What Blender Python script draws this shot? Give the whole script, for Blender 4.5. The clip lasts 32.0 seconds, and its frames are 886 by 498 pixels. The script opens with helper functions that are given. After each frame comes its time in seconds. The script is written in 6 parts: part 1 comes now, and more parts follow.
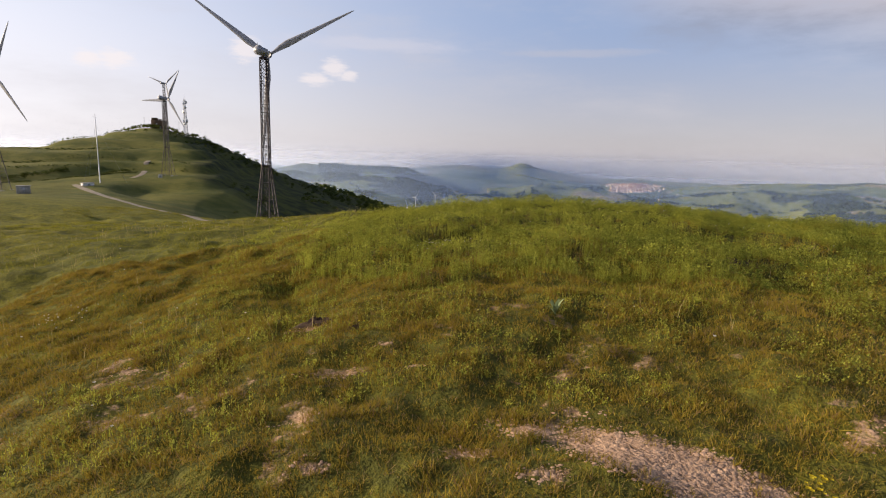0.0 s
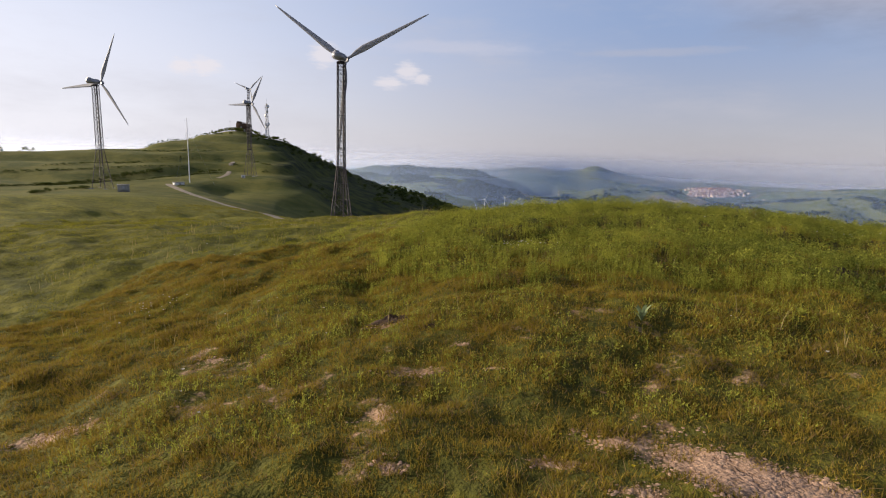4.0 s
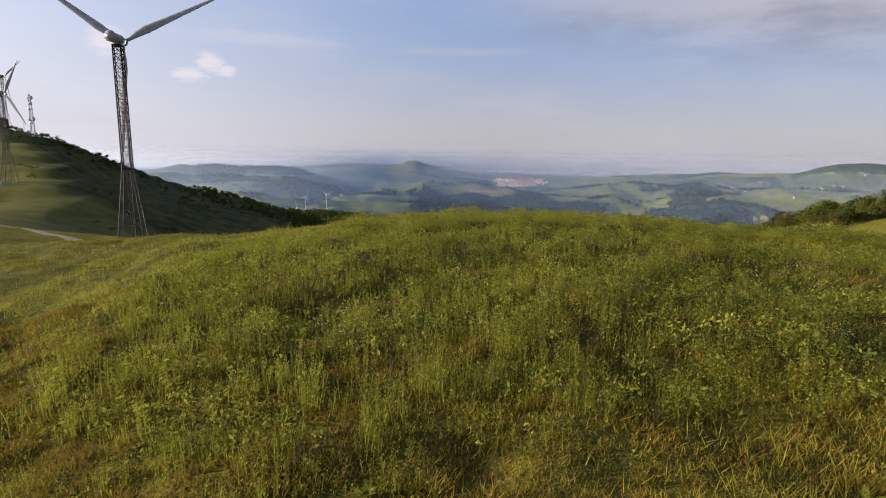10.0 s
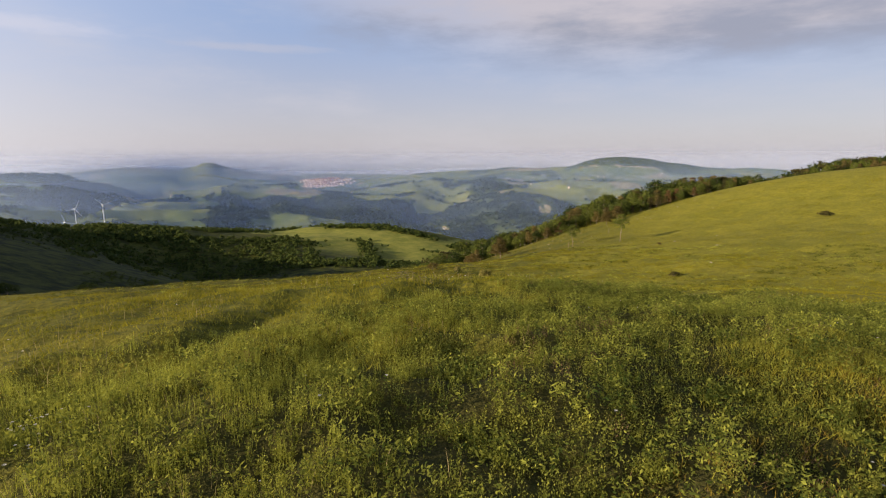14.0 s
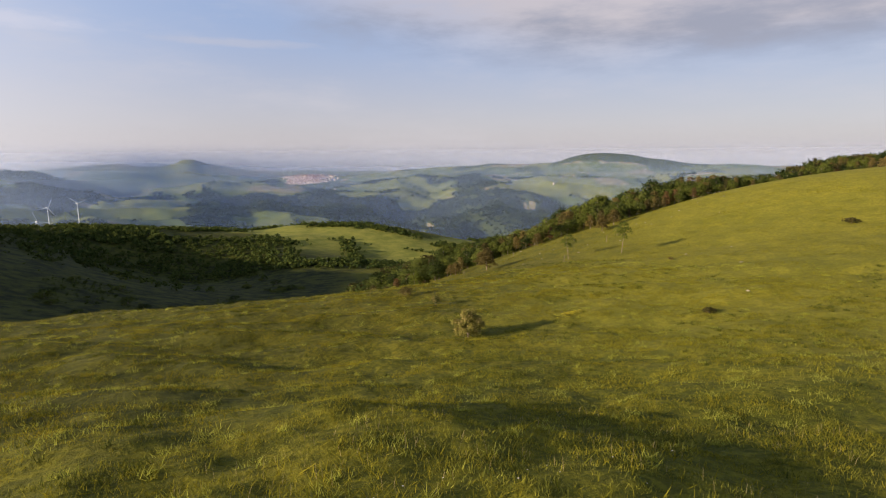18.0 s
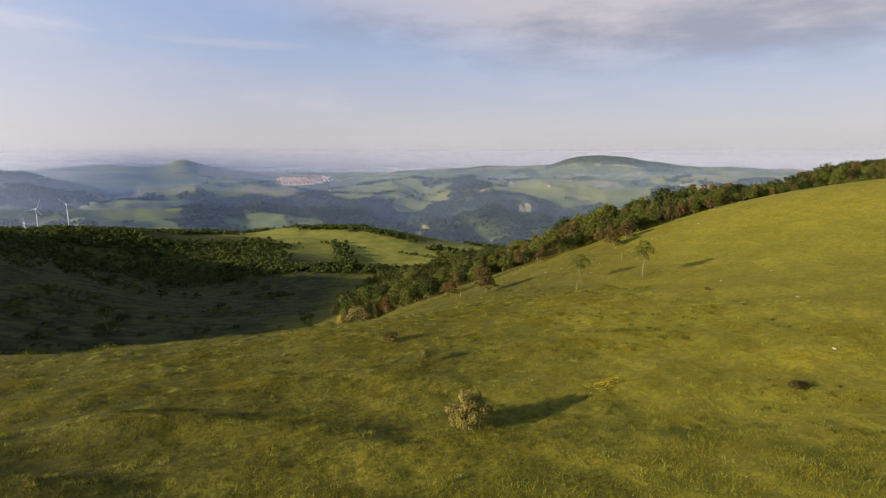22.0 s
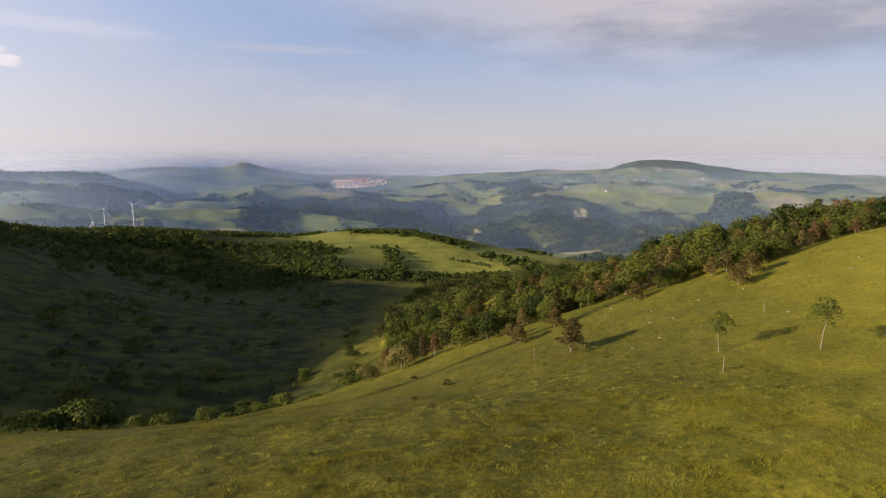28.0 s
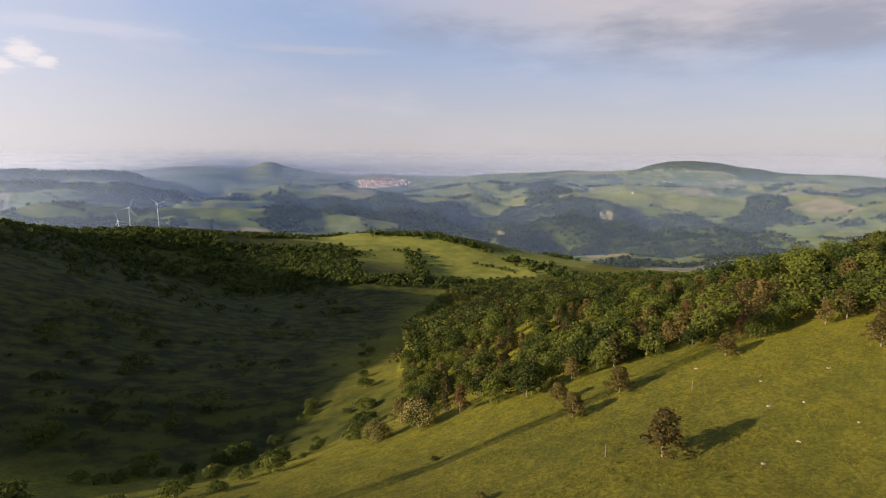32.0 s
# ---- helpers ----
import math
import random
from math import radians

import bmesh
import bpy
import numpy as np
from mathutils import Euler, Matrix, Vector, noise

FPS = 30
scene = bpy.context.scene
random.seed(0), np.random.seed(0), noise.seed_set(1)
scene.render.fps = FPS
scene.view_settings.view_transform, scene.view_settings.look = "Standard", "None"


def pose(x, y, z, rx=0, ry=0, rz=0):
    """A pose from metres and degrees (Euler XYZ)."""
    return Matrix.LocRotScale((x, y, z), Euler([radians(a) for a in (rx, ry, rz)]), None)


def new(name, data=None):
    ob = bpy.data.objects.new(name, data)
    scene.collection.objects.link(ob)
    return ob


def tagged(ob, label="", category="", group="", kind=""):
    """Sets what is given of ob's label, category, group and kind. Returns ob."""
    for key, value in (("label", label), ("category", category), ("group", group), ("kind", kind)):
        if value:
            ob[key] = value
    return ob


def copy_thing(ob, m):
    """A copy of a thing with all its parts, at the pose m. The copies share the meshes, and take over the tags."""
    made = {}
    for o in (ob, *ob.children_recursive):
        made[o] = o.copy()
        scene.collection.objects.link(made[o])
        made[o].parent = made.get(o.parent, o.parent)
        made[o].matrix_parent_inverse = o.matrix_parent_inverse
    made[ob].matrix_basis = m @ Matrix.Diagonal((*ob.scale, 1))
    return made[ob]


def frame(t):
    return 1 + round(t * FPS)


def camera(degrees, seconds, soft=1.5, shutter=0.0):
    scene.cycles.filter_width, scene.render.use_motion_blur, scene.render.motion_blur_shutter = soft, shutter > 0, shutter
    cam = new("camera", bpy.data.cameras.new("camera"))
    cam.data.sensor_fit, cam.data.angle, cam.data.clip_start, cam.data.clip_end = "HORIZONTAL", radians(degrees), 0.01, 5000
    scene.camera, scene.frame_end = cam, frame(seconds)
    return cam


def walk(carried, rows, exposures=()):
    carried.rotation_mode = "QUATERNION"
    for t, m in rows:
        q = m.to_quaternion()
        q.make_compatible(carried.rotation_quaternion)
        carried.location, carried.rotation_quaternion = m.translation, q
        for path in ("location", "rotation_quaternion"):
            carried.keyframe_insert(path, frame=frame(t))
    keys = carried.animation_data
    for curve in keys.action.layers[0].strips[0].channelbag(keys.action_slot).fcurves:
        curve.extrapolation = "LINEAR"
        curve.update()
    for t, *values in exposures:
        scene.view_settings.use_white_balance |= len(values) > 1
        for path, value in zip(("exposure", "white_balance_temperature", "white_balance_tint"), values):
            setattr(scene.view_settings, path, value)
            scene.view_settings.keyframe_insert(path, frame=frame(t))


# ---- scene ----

EXPO = 0.55
cam = camera(77.52, 32.0, 1.1)


def view(x, y, z, yaw, pitch, roll):
    return pose(x, y, z, 90 + pitch, 0, yaw) @ pose(0, 0, 0, 0, 0, roll)


PATH = [
    (0.0, view(0.000, 0.000, 0.000, -6.78, -9.68, 1.57)),
    (0.5, view(-0.030, 0.105, 0.015, -5.46, -9.70, 1.57)),
    (1.0, view(-0.062, 0.144, -0.004, -4.22, -9.68, 1.57)),
    (1.5, view(-0.088, 0.153, -0.024, -3.17, -9.65, 1.67)),
    (2.0, view(-0.103, 0.159, -0.030, -2.26, -9.66, 1.65)),
    (2.5, view(-0.111, 0.161, -0.035, -1.47, -9.67, 1.69)),
    (3.0, view(-0.104, 0.164, -0.053, -0.74, -9.65, 1.69)),
    (3.5, view(-0.123, 0.172, -0.070, -0.20, -9.65, 1.69)),
    (5.5, view(-0.142, 0.787, -0.096, 1.62, -9.65, 1.68)),
    (6.0, view(-0.196, 1.531, -0.119, 0.55, -9.56, 1.64)),
    (6.5, view(-0.203, 2.389, -0.149, -6.22, -9.42, 1.29)),
    (7.0, view(-0.085, 3.372, -0.145, -13.39, -9.29, 0.84)),
    (7.5, view(0.200, 4.455, -0.111, -14.92, -9.27, 0.96)),
    (8.0, view(0.438, 5.222, 0.058, -18.84, -9.67, 0.83)),
    (8.5, view(0.518, 5.426, 0.141, -18.64, -9.94, 0.75)),
    (9.0, view(0.539, 5.482, 0.123, -18.38, -9.92, 0.71)),
    (9.5, view(0.561, 5.514, 0.125, -18.10, -9.83, 0.71)),
    (10.0, view(0.654, 5.751, 0.062, -17.84, -9.74, 0.68)),
    (10.5, view(0.851, 6.335, -0.013, -17.67, -9.69, 0.73)),
    (11.0, view(1.168, 7.197, 0.056, -17.50, -9.71, 0.70)),
    (11.5, view(1.523, 8.197, 0.197, -17.41, -9.66, 0.80)),
    (12.0, view(1.915, 9.261, 0.329, -17.33, -9.66, 0.65)),
    (12.5, view(2.241, 10.244, 0.519, -18.77, -9.80, 0.51)),
    (13.0, view(2.691, 11.278, 0.655, -25.71, -9.80, 0.27)),
    (13.5, view(3.367, 12.316, 0.903, -32.87, -9.74, -0.09)),
    (14.0, view(4.208, 13.337, 1.148, -37.40, -9.74, -0.32)),
    (14.5, view(5.160, 14.338, 1.241, -37.91, -9.82, -0.37)),
    (15.0, view(6.155, 15.357, 1.296, -38.00, -9.86, -0.42)),
    (15.5, view(7.155, 16.386, 1.364, -38.16, -9.91, -0.52)),
    (17.5, view(11.698, 21.583, 1.670, -38.79, -10.03, -0.42)),
    (18.0, view(12.996, 22.965, 1.742, -38.97, -10.13, -0.40)),
    (18.5, view(14.167, 24.268, 1.834, -39.09, -10.17, -0.43)),
    (19.0, view(15.271, 25.513, 1.921, -39.25, -10.16, -0.40)),
    (19.5, view(16.315, 26.702, 2.029, -39.48, -10.20, -0.33)),
    (20.0, view(17.313, 27.830, 2.131, -39.54, -10.19, -0.29)),
    (20.5, view(18.255, 28.910, 2.248, -39.50, -10.16, -0.27)),
    (21.0, view(19.132, 30.022, 2.367, -39.50, -10.12, -0.22)),
    (21.5, view(19.976, 31.187, 2.483, -39.49, -10.08, -0.18)),
    (22.0, view(20.968, 32.457, 2.509, -39.48, -9.98, -0.15)),
    (22.5, view(21.943, 33.787, 2.589, -39.49, -9.91, -0.12)),
    (23.0, view(22.874, 35.085, 2.687, -39.51, -9.88, -0.11)),
    (23.5, view(23.903, 36.469, 2.750, -38.14, -9.76, -0.07)),
    (24.0, view(24.953, 38.026, 2.758, -37.94, -9.69, -0.05)),
    (24.5, view(26.103, 39.583, 2.758, -36.56, -9.57, 0.02)),
    (25.0, view(27.212, 41.246, 2.826, -36.41, -9.60, 0.06)),
    (25.5, view(28.358, 43.003, 2.852, -36.27, -9.67, 0.09)),
    (27.5, view(33.150, 50.503, 2.950, -36.00, -9.64, 0.03)),
    (28.0, view(34.542, 52.499, 2.945, -34.09, -9.63, 0.08)),
    (28.5, view(35.760, 54.491, 3.024, -33.72, -9.63, 0.12)),
    (29.0, view(36.963, 56.519, 3.182, -33.65, -9.68, 0.15)),
    (29.5, view(38.323, 58.697, 3.288, -32.26, -9.68, 0.28)),
    (30.0, view(39.643, 60.919, 3.355, -32.11, -9.63, 0.25)),
    (30.5, view(41.053, 63.184, 3.521, -32.05, -9.65, 0.27)),
    (31.0, view(42.497, 65.542, 3.674, -31.95, -9.69, 0.28)),
    (31.5, view(43.960, 67.876, 3.858, -31.81, -9.66, 0.27)),
    (32.0, view(45.348, 70.244, 4.010, -31.72, -9.63, 0.29)),
]
# the clip's camera is a little darker and cooler at first
walk(cam, PATH, [(0.0, 0.50, 6500, 10), (3.0, 0.35, 6280, 10), (7.0, 0.38, 6180, 10), (12.0, 0.47, 6260, 10), (15.0, EXPO, 6430, 10), (27.0, EXPO, 6450, 10), (32.0, EXPO, 6530, 10)])

# ---- world, sun and exposure ----
SUN_EL, SUN_AZ = 14.8, 79.0          # degrees above the horizon, and to the left of +y
sun_dir = Vector((-math.sin(radians(SUN_AZ)) * math.cos(radians(SUN_EL)),
                  math.cos(radians(SUN_AZ)) * math.cos(radians(SUN_EL)), math.sin(radians(SUN_EL))))
sun = new("sun", bpy.data.lights.new("sun", "SUN"))
sun.data.energy, sun.data.angle, sun.data.color = 5.0, radians(0.6), (1.0, 0.83, 0.60)
sun.rotation_mode = "QUATERNION"
sun.rotation_quaternion = sun_dir.to_track_quat("Z", "Y")


class Nodes:
    """Short hand for node trees."""

    def __init__(self, tree):
        self.tree = tree

    def add(self, kind, **values):
        node = self.tree.nodes.new(kind)
        for key, value in values.items():
            if key in node.inputs:
                self.put(node.inputs[key], value)
        return node

    def put(self, socket, value):
        if isinstance(value, bpy.types.NodeSocket):
            self.tree.links.new(value, socket)
        else:
            socket.default_value = value

    def math(self, op, a, b=0.0, c=0.0):
        node = self.tree.nodes.new("ShaderNodeMath")
        node.operation = op
        for socket, value in zip(node.inputs, (a, b, c)):
            self.put(socket, value)
        return node.outputs[0]

    def vec(self, op, a, b=(0, 0, 0)):
        node = self.tree.nodes.new("ShaderNodeVectorMath")
        node.operation = op
        self.put(node.inputs[0], a)
        if op == "SCALE":
            self.put(node.inputs["Scale"], b)
        else:
            self.put(node.inputs[1], b)
        return node.outputs["Value"] if op in ("DOT_PRODUCT", "LENGTH") else node.outputs[0]

    def mix(self, fac, a, b):
        node = self.tree.nodes.new("ShaderNodeMix")
        node.data_type = "RGBA"
        self.put(node.inputs[0], fac)
        self.put(node.inputs[6], a if not isinstance(a, tuple) else (*a[:3], 1))
        self.put(node.inputs[7], b if not isinstance(b, tuple) else (*b[:3], 1))
        return node.outputs[2]

    def ramp(self, value, lo, hi, out_lo=0.0, out_hi=1.0):
        node = self.tree.nodes.new("ShaderNodeMapRange")
        node.interpolation_type = "SMOOTHSTEP"
        for socket, v in zip(node.inputs, (value, lo, hi, out_lo, out_hi)):
            self.put(socket, v)
        return node.outputs[0]

    def noise(self, where, scale, detail=3.0, rough=0.55):
        node = self.add("ShaderNodeTexNoise", Scale=scale, Detail=detail, Roughness=rough)
        self.put(node.inputs["Vector"], where)
        return node.outputs[0]


world = bpy.data.worlds.new("world")
scene.world = world
world.use_nodes = True
world.node_tree.nodes.clear()
W = Nodes(world.node_tree)
sky = W.add("ShaderNodeTexSky")
sky.sky_type, sky.sun_disc = "NISHITA", False
sky.sun_elevation, sky.sun_rotation = radians(SUN_EL), radians(-SUN_AZ)
sky.altitude, sky.air_density, sky.dust_density, sky.ozone_density = 900, 1.0, 1.6, 1.6
SKY = 0.08
way = W.add("ShaderNodeTexCoord").outputs["Generated"]
split = W.add("ShaderNodeSeparateXYZ", Vector=way)
dx, dy, dz = split.outputs
turned = W.math("ARCTAN2", dx, dy)      # radians to the right of +y
flat = W.add("ShaderNodeCombineXYZ", X=W.math("MULTIPLY", turned, 3.0), Y=W.math("MULTIPLY", dz, 11.0)).outputs[0]


def cloud_at(az, el, wide, high, edge, cut, firm=0.25):
    """A cloud round one direction (degrees), broken up by noise."""
    a = W.math("DIVIDE", W.math("SUBTRACT", turned, radians(az)), radians(wide))
    e = W.math("DIVIDE", W.math("SUBTRACT", dz, math.sin(radians(el))), radians(high))
    far = W.math("SQRT", W.math("ADD", W.math("MULTIPLY", a, a), W.math("MULTIPLY", e, e)))
    ragged = W.math("ADD", far, W.math("MULTIPLY", W.math("SUBTRACT", W.noise(flat, edge, 6.0, 0.6), 0.5), cut))
    return W.ramp(ragged, 1.0, firm)


low = W.mix(W.ramp(dz, 0.0, 0.24), (5.25, 4.85, 5.25), (3.2, 4.1, 6.3))
air = W.mix(W.ramp(dz, 0.55, 0.25, 0.0, 0.8), sky.outputs[0], low)
glow = W.math("MULTIPLY", W.ramp(turned, 0.45, -1.02), W.ramp(dz, 0.65, 0.1))
air = W.mix(W.math("MULTIPLY", glow, 0.78), air, (10.9, 10.5, 10.9))
veil = W.math("MULTIPLY", W.ramp(W.noise(flat, 0.8, 6.0, 0.62), 0.42, 0.8), 0.5)
air = W.mix(veil, air, (5.8, 5.5, 5.8))
big = cloud_at(72, 15.2, 56, 8.6, 1.6, 0.6, 0.5)
big_shade = W.ramp(W.math("ADD", W.noise(flat, 1.6, 5.0, 0.6), W.math("MULTIPLY", W.math("SUBTRACT", dz, 0.205), 3.5)), 0.30, 0.68)
air = W.mix(W.math("MULTIPLY", big, 0.9), air, W.mix(big_shade, (3.1, 3.15, 3.8), (5.2, 4.75, 5.0)))
puffs = cloud_at(-6.2, 6.9, 2.0, 0.8, 14.0, 1.3)
for az, el, wide, high in ((-4.4, 8.0, 1.7, 1.2), (-3.0, 7.4, 1.2, 0.7), (-12.6, 9.2, 1.8, 1.5), (-23.3, 7.4, 2.0, 1.0), (-25.3, 7.2, 1.6, 0.9)):
    puffs = W.math("MAXIMUM", puffs, cloud_at(az, el, wide, high, 14.0, 1.3))
air = W.mix(W.math("MULTIPLY", puffs, 0.62), air, (8.8, 7.9, 7.7))
streak = cloud_at(-1.0, 10.4, 12.0, 0.9, 5.0, 1.3)
air = W.mix(W.math("MULTIPLY", streak, 0.35), air, (6.6, 6.3, 6.9))
wisp = cloud_at(20.0, 9.9, 9.0, 0.5, 6.0, 1.2)
air = W.mix(W.math("MULTIPLY", wisp, 0.4), air, (4.9, 4.8, 5.4))
back = W.add("ShaderNodeBackground", Color=air, Strength=SKY)
W.tree.links.new(back.outputs[0], W.add("ShaderNodeOutputWorld").inputs[0])

# ---- materials ----


def material(name):
    mat = bpy.data.materials.new(name)
    mat.use_nodes = True
    mat.node_tree.nodes.clear()
    n = Nodes(mat.node_tree)
    where = n.add("ShaderNodeNewGeometry").outputs["Position"]
    return mat, n, where


def finish(n, shader):
    n.tree.links.new(shader, n.add("ShaderNodeOutputMaterial").inputs[0])


def plain(name, colour, rough=0.7, metal=0.0, spread=0.25, scale=3.0, bump=0.1):
    """A worn paint, stone, wood or metal with grain at two scales."""
    mat, n, where = material(name)
    spots = n.math("ADD", n.math("MULTIPLY", n.noise(where, scale, 5.0), 0.7), n.math("MULTIPLY", n.noise(where, scale * 9, 3.0), 0.3))
    dark = tuple(c * (1 - spread) for c in colour)
    light = tuple(min(1.0, c * (1 + spread)) for c in colour)
    col = n.mix(n.ramp(spots, 0.3, 0.7), dark, light)
    lump = n.add("ShaderNodeBump", Strength=bump, Distance=0.05, Height=spots)
    bsdf = n.add("ShaderNodeBsdfPrincipled", Roughness=rough, Metallic=metal, Normal=lump.outputs[0])
    n.put(bsdf.inputs["Base Color"], col)
    finish(n, bsdf.outputs[0])
    return mat


def leafy(name, dark, light, thin=0.35, scale=0.6, drift=0.85, each=0.42, whole=0.3):
    """Leaves or blades: varied colour, light shining through."""
    mat, n, where = material(name)
    isle = n.add("ShaderNodeNewGeometry").outputs["Random Per Island"]
    one = n.add("ShaderNodeObjectInfo").outputs["Random"]
    tone = n.math("ADD", n.math("MULTIPLY", n.noise(where, scale, 4.0, 0.6), drift), n.math("ADD", n.math("MULTIPLY", isle, each), n.math("MULTIPLY", one, whole)))
    col = n.mix(n.ramp(tone, 0.42, 1.05), dark, light)
    lit = n.add("ShaderNodeBsdfPrincipled", Roughness=0.85)
    n.put(lit.inputs["Specular IOR Level"], 0.12)
    n.put(lit.inputs["Base Color"], col)
    glow = n.add("ShaderNodeBsdfTranslucent", Color=n.mix(0.5, col, tuple(c * 1.4 for c in light)))
    both = n.add("ShaderNodeMixShader", Fac=thin)
    n.tree.links.new(lit.outputs[0], both.inputs[1])
    n.tree.links.new(glow.outputs[0], both.inputs[2])
    finish(n, both.outputs[0])
    return mat


def meadow(name):
    """Ground: grass, bare earth, valley fields and woods far off."""
    mat, n, where = material(name)
    bare = n.add("ShaderNodeAttribute")
    bare.attribute_name = "bare"
    wood = n.add("ShaderNodeAttribute")
    wood.attribute_name = "wood"
    tilled = n.add("ShaderNodeAttribute")
    tilled.attribute_name = "tilled"
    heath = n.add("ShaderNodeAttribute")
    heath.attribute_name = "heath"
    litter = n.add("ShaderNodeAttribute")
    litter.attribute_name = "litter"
    mown = n.add("ShaderNodeAttribute")
    mown.attribute_name = "mown"
    broad = n.noise(where, 0.035, 4.0, 0.6)
    patch = n.noise(where, 0.22, 5.0, 0.62)
    fine = n.noise(where, 2.6, 5.0, 0.7)
    speck = n.noise(where, 14.0, 3.0, 0.7)
    z = n.add("ShaderNodeSeparateXYZ", Vector=where).outputs[2]
    grass = n.mix(n.ramp(patch, 0.28, 0.78), (0.150, 0.150, 0.012), (0.305, 0.262, 0.021))
    grass = n.mix(n.ramp(broad, 0.35, 0.7), grass, n.mix(0.6, grass, (0.30, 0.25, 0.022)))
    grass = n.mix(n.math("MULTIPLY", n.ramp(fine, 0.58, 0.42), 0.54), grass, (0.036, 0.046, 0.007))
    grass = n.mix(n.math("MULTIPLY", n.ramp(speck, 0.6, 0.8), 0.35), grass, (0.26, 0.22, 0.06))
    grass = n.mix(n.math("MULTIPLY", n.ramp(n.noise(where, 0.75, 5.0, 0.65), 0.52, 0.40), 0.42), grass, (0.055, 0.070, 0.008))
    step = n.ramp(n.math("SINE", n.math("ADD", n.math("MULTIPLY", z, 7.0), n.math("MULTIPLY", patch, 14.0))), 0.35, 1.0)
    grass = n.mix(n.math("MULTIPLY", n.math("MULTIPLY", step, 0.14), n.math("SUBTRACT", 1.0, heath.outputs["Fac"])), grass, (0.045, 0.062, 0.008))
    # Paler ground colour towards the crest of the slope.
    dry = n.add("ShaderNodeAttribute")
    dry.attribute_name = "dry"
    grass = n.mix(n.math("MULTIPLY", dry.outputs["Fac"], 0.38), grass, n.mix(patch, (0.26, 0.235, 0.025), (0.40, 0.345, 0.042)))
    # Yellow-green valley meadows, lightened in colour to paint stronger sunlight on them.
    grass = n.mix(mown.outputs["Fac"], grass, n.mix(n.ramp(n.noise(where, 0.05, 6.0, 0.7), 0.35, 0.65), (0.19, 0.205, 0.035), (0.33, 0.31, 0.06)))
    hill = n.add("ShaderNodeAttribute")
    hill.attribute_name = "hill"
    # Turbine hill in duller green: haze of distance put into the grass colour.
    dulled_sward = n.mix(n.ramp(n.noise(where, 0.06, 5.0, 0.65), 0.35, 0.65), (0.070, 0.085, 0.020), (0.185, 0.170, 0.045))
    grass = n.mix(n.math("MULTIPLY", hill.outputs["Fac"], 0.75), grass, dulled_sward)
    # Scrub ground darkened further, putting the shaded hillside into its colour.
    shaded_scrub = n.mix(n.ramp(n.noise(where, 0.11, 5.0, 0.65), 0.38, 0.62), (0.019, 0.025, 0.005), (0.076, 0.082, 0.010))
    grass = n.mix(heath.outputs["Fac"], grass, shaded_scrub)
    # Ground darkened here to paint the shade between stems and blades.
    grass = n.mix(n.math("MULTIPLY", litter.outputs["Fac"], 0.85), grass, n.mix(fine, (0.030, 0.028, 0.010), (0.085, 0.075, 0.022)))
    # valley fields
    cell = n.add("ShaderNodeTexVoronoi", Scale=0.0058, Randomness=0.95)
    cell.voronoi_dimensions = "2D"
    bent = n.vec("ADD", where, n.vec("SCALE", n.add("ShaderNodeTexNoise", Vector=where, Scale=0.006, Detail=2.0).outputs[1], 45.0))
    n.put(cell.inputs["Vector"], bent)
    pick = n.add("ShaderNodeSeparateColor", Color=cell.outputs["Color"])
    field = n.mix(pick.outputs[0], (0.110, 0.142, 0.032), (0.235, 0.232, 0.068))
    field = n.mix(n.ramp(pick.outputs[1], 0.80, 0.84), field, (0.29, 0.235, 0.13))
    field = n.mix(n.math("MULTIPLY", n.ramp(n.noise(where, 0.03, 4.0), 0.42, 0.7), 0.55), field, (0.085, 0.11, 0.03))
    grown = n.math("ADD", wood.outputs["Fac"], n.math("MULTIPLY", n.math("SUBTRACT", n.noise(where, 0.03, 5.0, 0.7), 0.5), 0.9))
    thick = n.ramp(grown, 0.42, 0.56)
    trees = n.mix(n.ramp(n.noise(where, 0.05, 6.0, 0.8), 0.38, 0.64), (0.020, 0.032, 0.008), (0.105, 0.122, 0.030))
    country = n.mix(thick, field, trees)
    col = n.mix(tilled.outputs["Fac"], grass, country)
    earth = n.mix(n.ramp(fine, 0.35, 0.65), (0.25, 0.145, 0.085), (0.54, 0.35, 0.23))
    earth = n.mix(n.ramp(speck, 0.5, 0.75), earth, (0.58, 0.40, 0.28))
    edge = n.ramp(n.math("ADD", bare.outputs["Fac"], n.math("MULTIPLY", n.math("SUBTRACT", n.noise(where, 5.0, 5.0, 0.7), 0.5), 0.9)), 0.42, 0.62)
    col = n.mix(edge, col, earth)
    height = n.math("ADD", n.math("MULTIPLY", patch, 0.9), n.math("ADD", n.math("MULTIPLY", fine, 0.5), n.math("MULTIPLY", speck, 0.12)))
    lump = n.add("ShaderNodeBump", Strength=0.7, Distance=0.35, Height=height)
    bsdf = n.add("ShaderNodeBsdfPrincipled", Roughness=0.95, Normal=lump.outputs[0])
    n.put(bsdf.inputs["Base Color"], col)
    n.put(bsdf.inputs["Specular IOR Level"], 0.15)
    finish(n, bsdf.outputs[0])
    return mat


